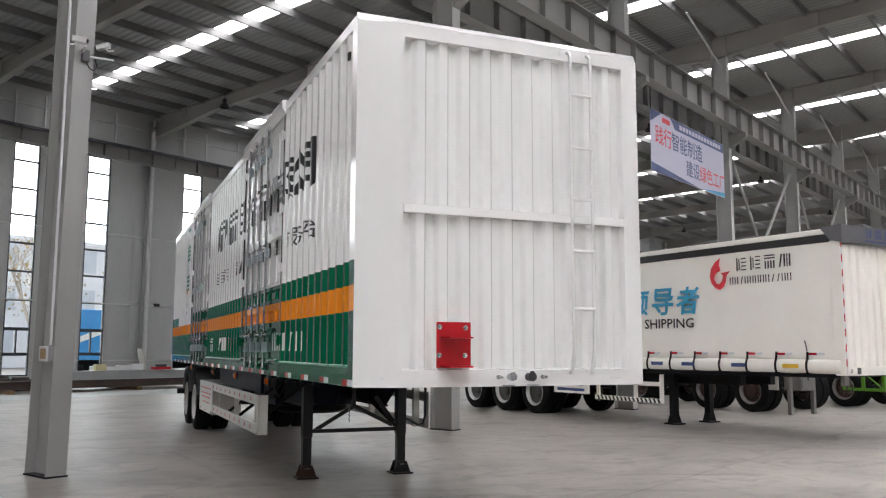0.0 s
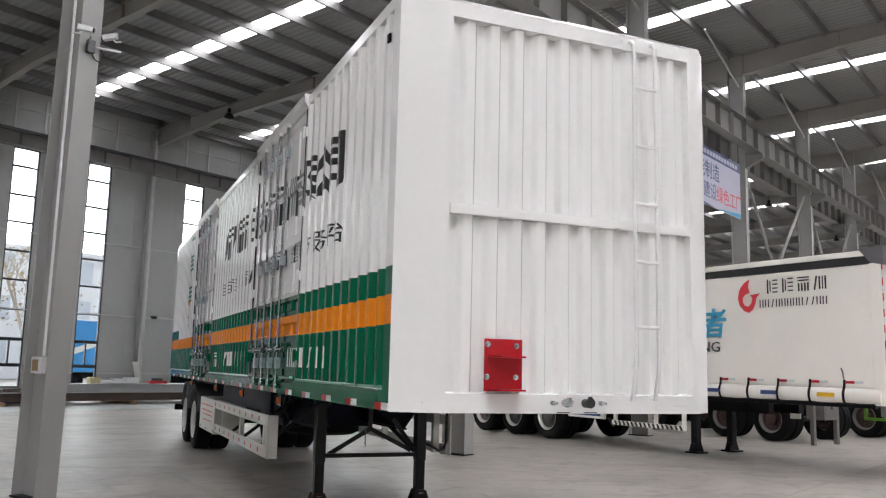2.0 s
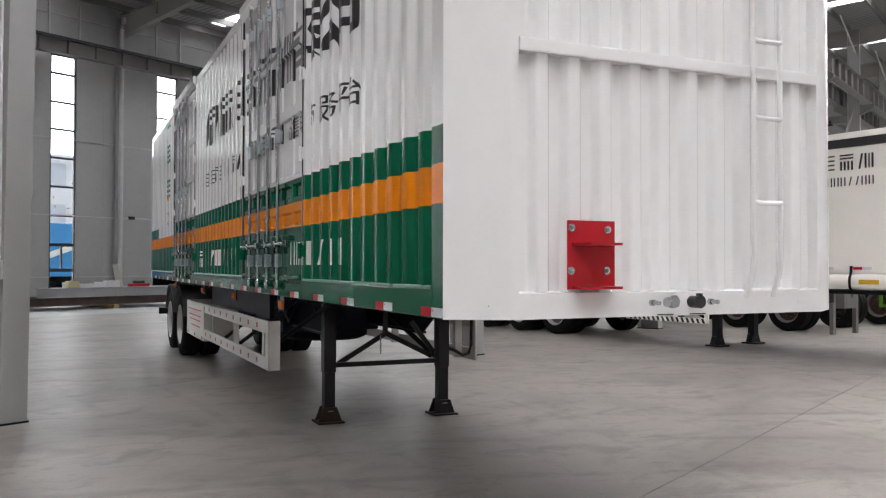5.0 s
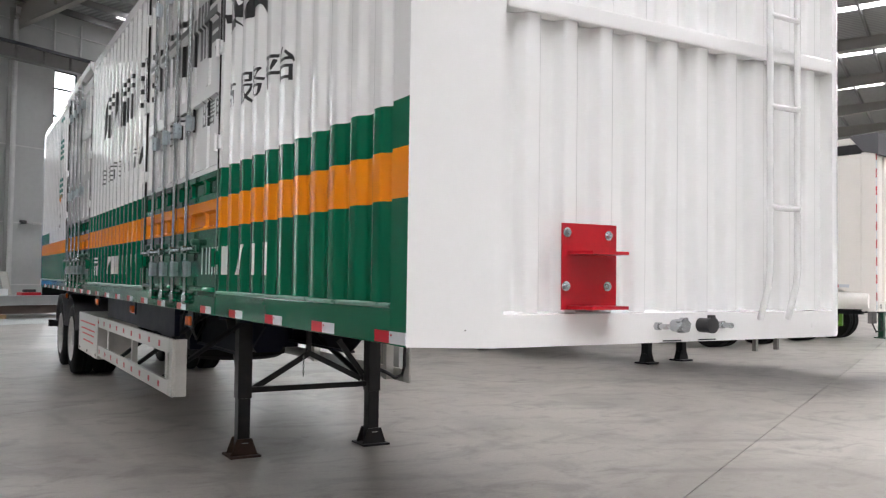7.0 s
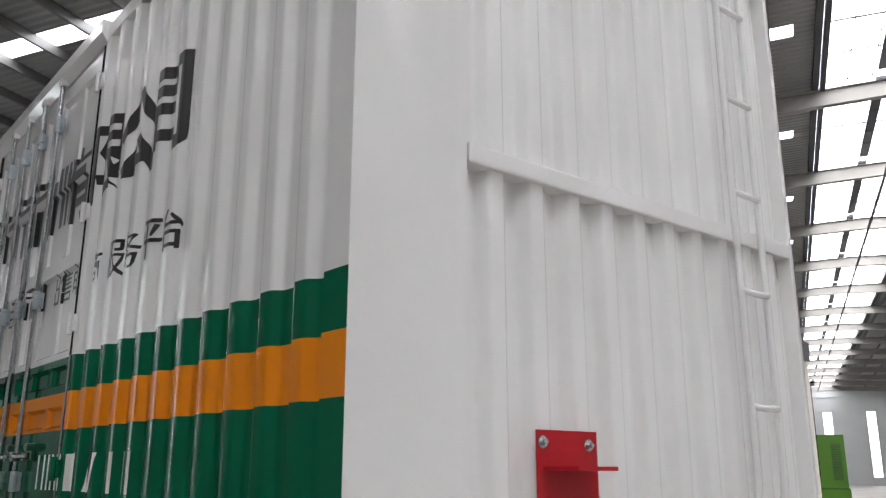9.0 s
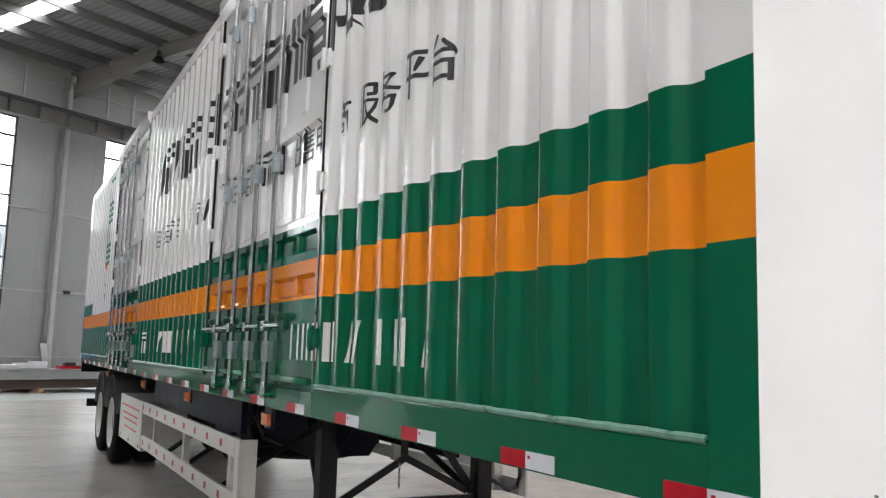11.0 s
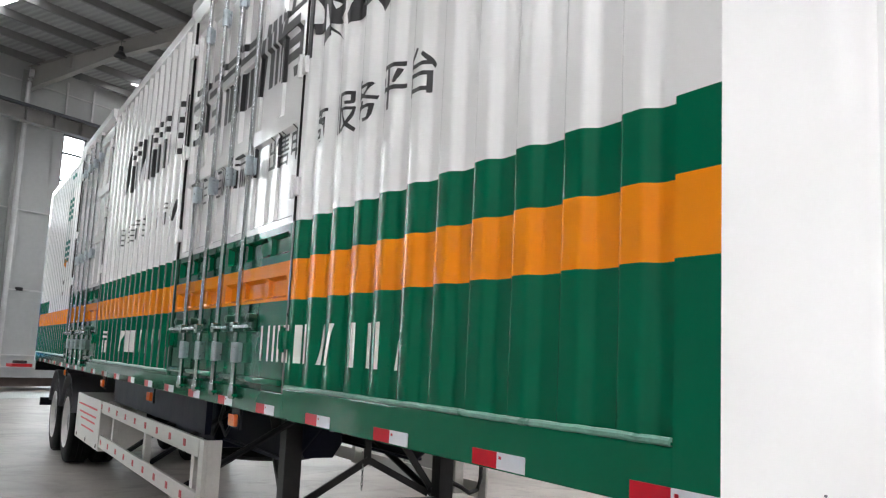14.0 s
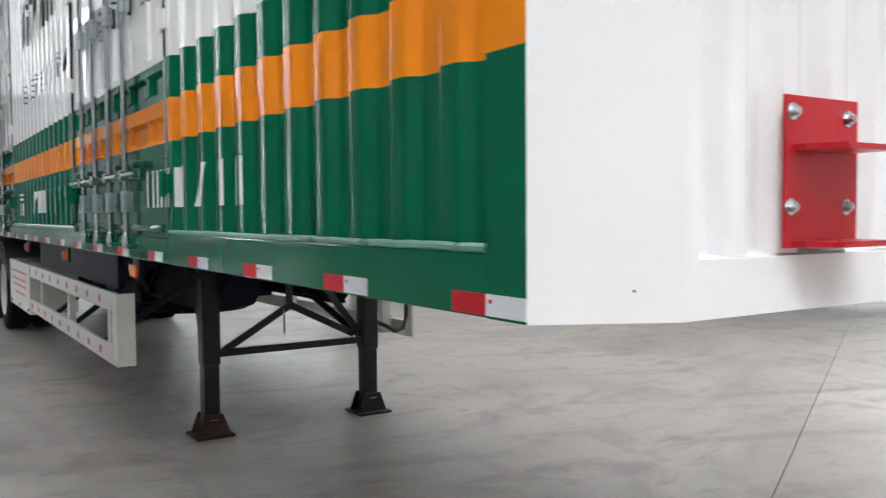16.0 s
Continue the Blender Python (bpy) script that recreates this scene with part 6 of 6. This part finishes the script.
hb = None
for k in range(0, 11, 2):
    for v in (26.5, 15.7, -7.0):
        m = HALL_POSE @ pose(U0 + k * BAY - 0.2, v, roof_z(v) - 0.48)
        if hb is None:
            hb = high_bay(m)
        else:
            copy_thing(hb, m)
for k in range(0, 9):
    for v, w in ((WALL_N - 5, WALL_N - 5.6), (ROW - 4.6, ROW - 5.2), (ROW - 2.0, ROW - 2.6)):
        s = Shape().tube((0, v, roof_z(v) - 0.66), (0.75, w, roof_z(w) - 0.16), 0.014, 6)
        br = s.make("knee_brace", GIRT)
        br.matrix_world = HALL_POSE @ pose(U0 + k * BAY, 0, 0)
        tagged(br, "thin galvanised knee brace from rafter to purlin", "brace", "knee braces", "structure")
    s = Shape().tube((-0.1, ROW - 0.1, 10.75), (-2.9, ROW - 0.1, 11.75), 0.035, 8)
    br = s.make("column_brace", GIRT)
    br.matrix_world = HALL_POSE @ pose(U0 + k * BAY, 0, 0)
    tagged(br, "slanting steel brace beside the column", "brace", "column braces", "structure")


for u0, z0, u1, z1 in ((26.95, 8.5, 30.4, 4.9), (34.0, 8.4, 29.3, 4.2), (34.3, 8.5, 37.7, 4.9), (41.3, 8.4, 36.6, 4.2)):
    br = Shape().tube((u0, ROW, z0), (u1, ROW, z1), 0.055, 8).make("row_brace", COLUMN)
    br.matrix_world = HALL_POSE
    tagged(br, "slanting grey steel tube bracing between columns", "brace", "row braces", "structure")


# ---- steel stock along the window wall ----
def stock(u0, u1, v, z, h, d, mat, label):
    s = Shape().box(0, u1 - u0, -d / 2, d / 2, 0, 0.012)
    s.box(0, u1 - u0, -d / 2, d / 2, h - 0.012, h)
    s.box(0, u1 - u0, -0.005, 0.005, 0.0125, h - 0.0125)
    ob = s.make("steel_beam", mat)
    ob.matrix_world = HALL_POSE @ pose(u0, v, z)
    return tagged(ob, label, "steel beam", "steel stock")


for i in range(5):
    stock(11.0 + 0.7 * i, 34.0 - 0.9 * i, 28.1 + 0.32 * i, 0.12, 0.26, 0.24, RUST, "long rusty steel beam stacked on the floor")
for i in range(4):
    stock(14.6 + 0.5 * i, 33.0 + 0.6 * i, 28.3 + 0.34 * i, 0.381, 0.3, 0.28, STOCK, "long grey painted steel beam on the stack")
for u in (12.5, 17.0, 21.5, 26.0, 30.5):
    s = Shape().box(-0.1, 0.1, -0.3, 1.7, 0.0, 0.119).make("timber_bearer", WOOD)
    s.matrix_world = HALL_POSE @ pose(u, 28.0, 0)
    tagged(s, "rough timber bearer under the steel stack", "timber", "bearers")
rnd = random.Random(4)
for i in range(9):
    u, w, h = 11.3 + 0.36 * i, rnd.uniform(0.2, 0.5), rnd.uniform(0.15, 0.5)
    s = Shape().box(-w / 2, w / 2, -0.3, 0.3, 0, h, 0.01)
    s.box(-w / 2 - 0.1, w / 2 + 0.05, -0.08, 0.08, h + 0.001, h + 0.06)
    s = s.make("scrap_steel", RUST if i % 2 else CHASSIS)
    s.matrix_world = HALL_POSE @ pose(u, 29.9 + 0.05 * (i % 3), 0, 0, 0, rnd.uniform(-8, 8))
    tagged(s, "dark rusty offcuts of steel by the wall", "scrap steel", "scrap")
tb = thing("grinder_box", "red and black tool tray on the steel stack", "tool tray", at=HALL_POSE @ pose(18.6, 28.9, 0.682))
part("tray", Shape().box(-0.35, 0.35, -0.15, 0.15, 0, 0.1, 0.01), RED, tb)
part("tools", Shape().box(-0.2, 0.2, -0.08, 0.08, 0.101, 0.2, 0.02), PLASTIC_BLACK, tb)
pl = Shape().box(-0.02, 0.02, -0.2, 0.2, 0, 0.8, 0.005).make("steel_offcut", ALU)
pl.matrix_world = HALL_POSE @ pose(18.0, 29.1, 0.682, 0, -14, 0)
tagged(pl, "pale steel plate leaning on the stack", "steel plate")
pv = Shape().box(-0.2, 0.2, -0.12, 0.12, 0, 0.22, 0.03).make("yellow_bucket", material("pale_yellow_plastic", (0.62, 0.56, 0.30), 0.5))
pv.matrix_world = HALL_POSE @ pose(16.1, 28.9, 0.682)
tagged(pv, "small yellow container on the steel stack", "container")
for i in range(3):
    q = Shape().box(-0.25, 0.25, -0.14, 0.14, 0, 0.12 + 0.05 * i, 0.02).make("parts_bag", PLASTIC_WHITE)
    q.matrix_world = HALL_POSE @ pose(16.6 + 0.5 * i, 29.0, 0.682)
    tagged(q, "crumpled pale bag of parts on the stack", "bag", "bags")

# ---- outside: blue lorry and bare tree seen through the windows ----
lo = thing("blue_lorry", "blue box lorry parked outside the windows", "lorry", at=HALL_POSE @ pose(20.2, 40.0, 0))
part("box", Shape().box(0, 7.5, 0, 2.4, 0.9, 3.4, 0.05), BLUE_LORRY, lo)
part("side_print", Shape().prism([(0.6, 1.9), (2.2, 2.5), (4.0, 2.1), (6.5, 2.6), (6.5, 2.35), (4.0, 1.85), (2.2, 2.2), (0.6, 1.6)], "y", -0.012, -0.003), WHITE_INK, lo, "pale wave print")
for u in (1.2, 5.6):
    wl = part("wheel", Shape().tube((u, 0.15, 0.5), (u, 0.45, 0.5), 0.15, 14), CHASSIS, lo)
    part("tyre", Shape().lathe([(-0.14, 0.3), (-0.14, 0.46), (-0.08, 0.5), (0.08, 0.5), (0.14, 0.46), (0.14, 0.3)], (u, 0.3, 0.5), "y", 24), RUBBER, wl, "", True)
part("chassis", Shape().box(0.2, 7.3, 0.6, 1.8, 0.6, 0.899), CHASSIS, lo)


def bare_tree(at, seed):
    root = thing("bare_tree", "leafless street tree with few dry leaves outside", "tree", at=at)
    r = random.Random(seed)
    trunk, twigs = Shape(), Shape()

    def grow(p, d, length, rad, depth):
        q = p + d * length
        (trunk if depth < 2 else twigs).tube(p, q, rad, 7 if depth < 2 else 5, rad * 0.7)
        if depth < 4:
            for _ in range(3):
                e = (d + Vector((r.uniform(-0.7, 0.7), r.uniform(-0.7, 0.7), r.uniform(-0.1, 0.5)))).normalized()
                grow(q - d * r.uniform(0, 0.3) * length, e, length * r.uniform(0.6, 0.8), rad * 0.6, depth + 1)

    grow(Vector((0, 0, 0)), Vector((0, 0, 1)), 2.6, 0.16, 0)
    part("trunk", trunk, BARK, root)
    part("twigs", twigs, BARK, root)
    lv = Shape()
    for _ in range(420):
        c = Vector((r.gauss(0, 1.0), r.gauss(0, 1.0), r.uniform(3.0, 6.6)))
        a, b = Vector((r.uniform(-1, 1), r.uniform(-1, 1), r.uniform(-1, 1))) * 0.07, Vector((r.uniform(-1, 1), r.uniform(-1, 1), r.uniform(-1, 1))) * 0.07
        lv.add([c - a, c + b, c + a, c - b], [(0, 1, 2, 3)])
    part("crown", lv, LEAF, root, "sparse dry leaves")


bare_tree(HALL_POSE @ pose(18.0, 38.2, 0), 3)


# ---- pale building across the yard ----
fb = thing("office_building", "office building across the yard, haze put into its pale colours", "building", at=HALL_POSE @ pose(14.0, 66.0, 0))
# Haze and glare outdoors are put into these two pale colours.
HAZE = material("haze_pale_facade", (0.88, 0.89, 0.90), 0.7, vary=0.03, scale=0.3)
HAZE_GLASS = material("haze_pale_glass", (0.62, 0.67, 0.72), 0.3, vary=0.1, scale=0.5)
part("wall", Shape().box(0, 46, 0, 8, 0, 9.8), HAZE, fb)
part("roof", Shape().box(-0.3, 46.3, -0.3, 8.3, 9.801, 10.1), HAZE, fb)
pane = None
for i in range(14):
    for j in range(3):
        if pane is None:
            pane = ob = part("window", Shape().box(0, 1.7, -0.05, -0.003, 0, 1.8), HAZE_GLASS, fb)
        else:
            ob = new("window", pane.data)
            ob.parent = fb
        ob.location = (1.2 + 3.2 * i, 0, 1.2 + 3.2 * j)
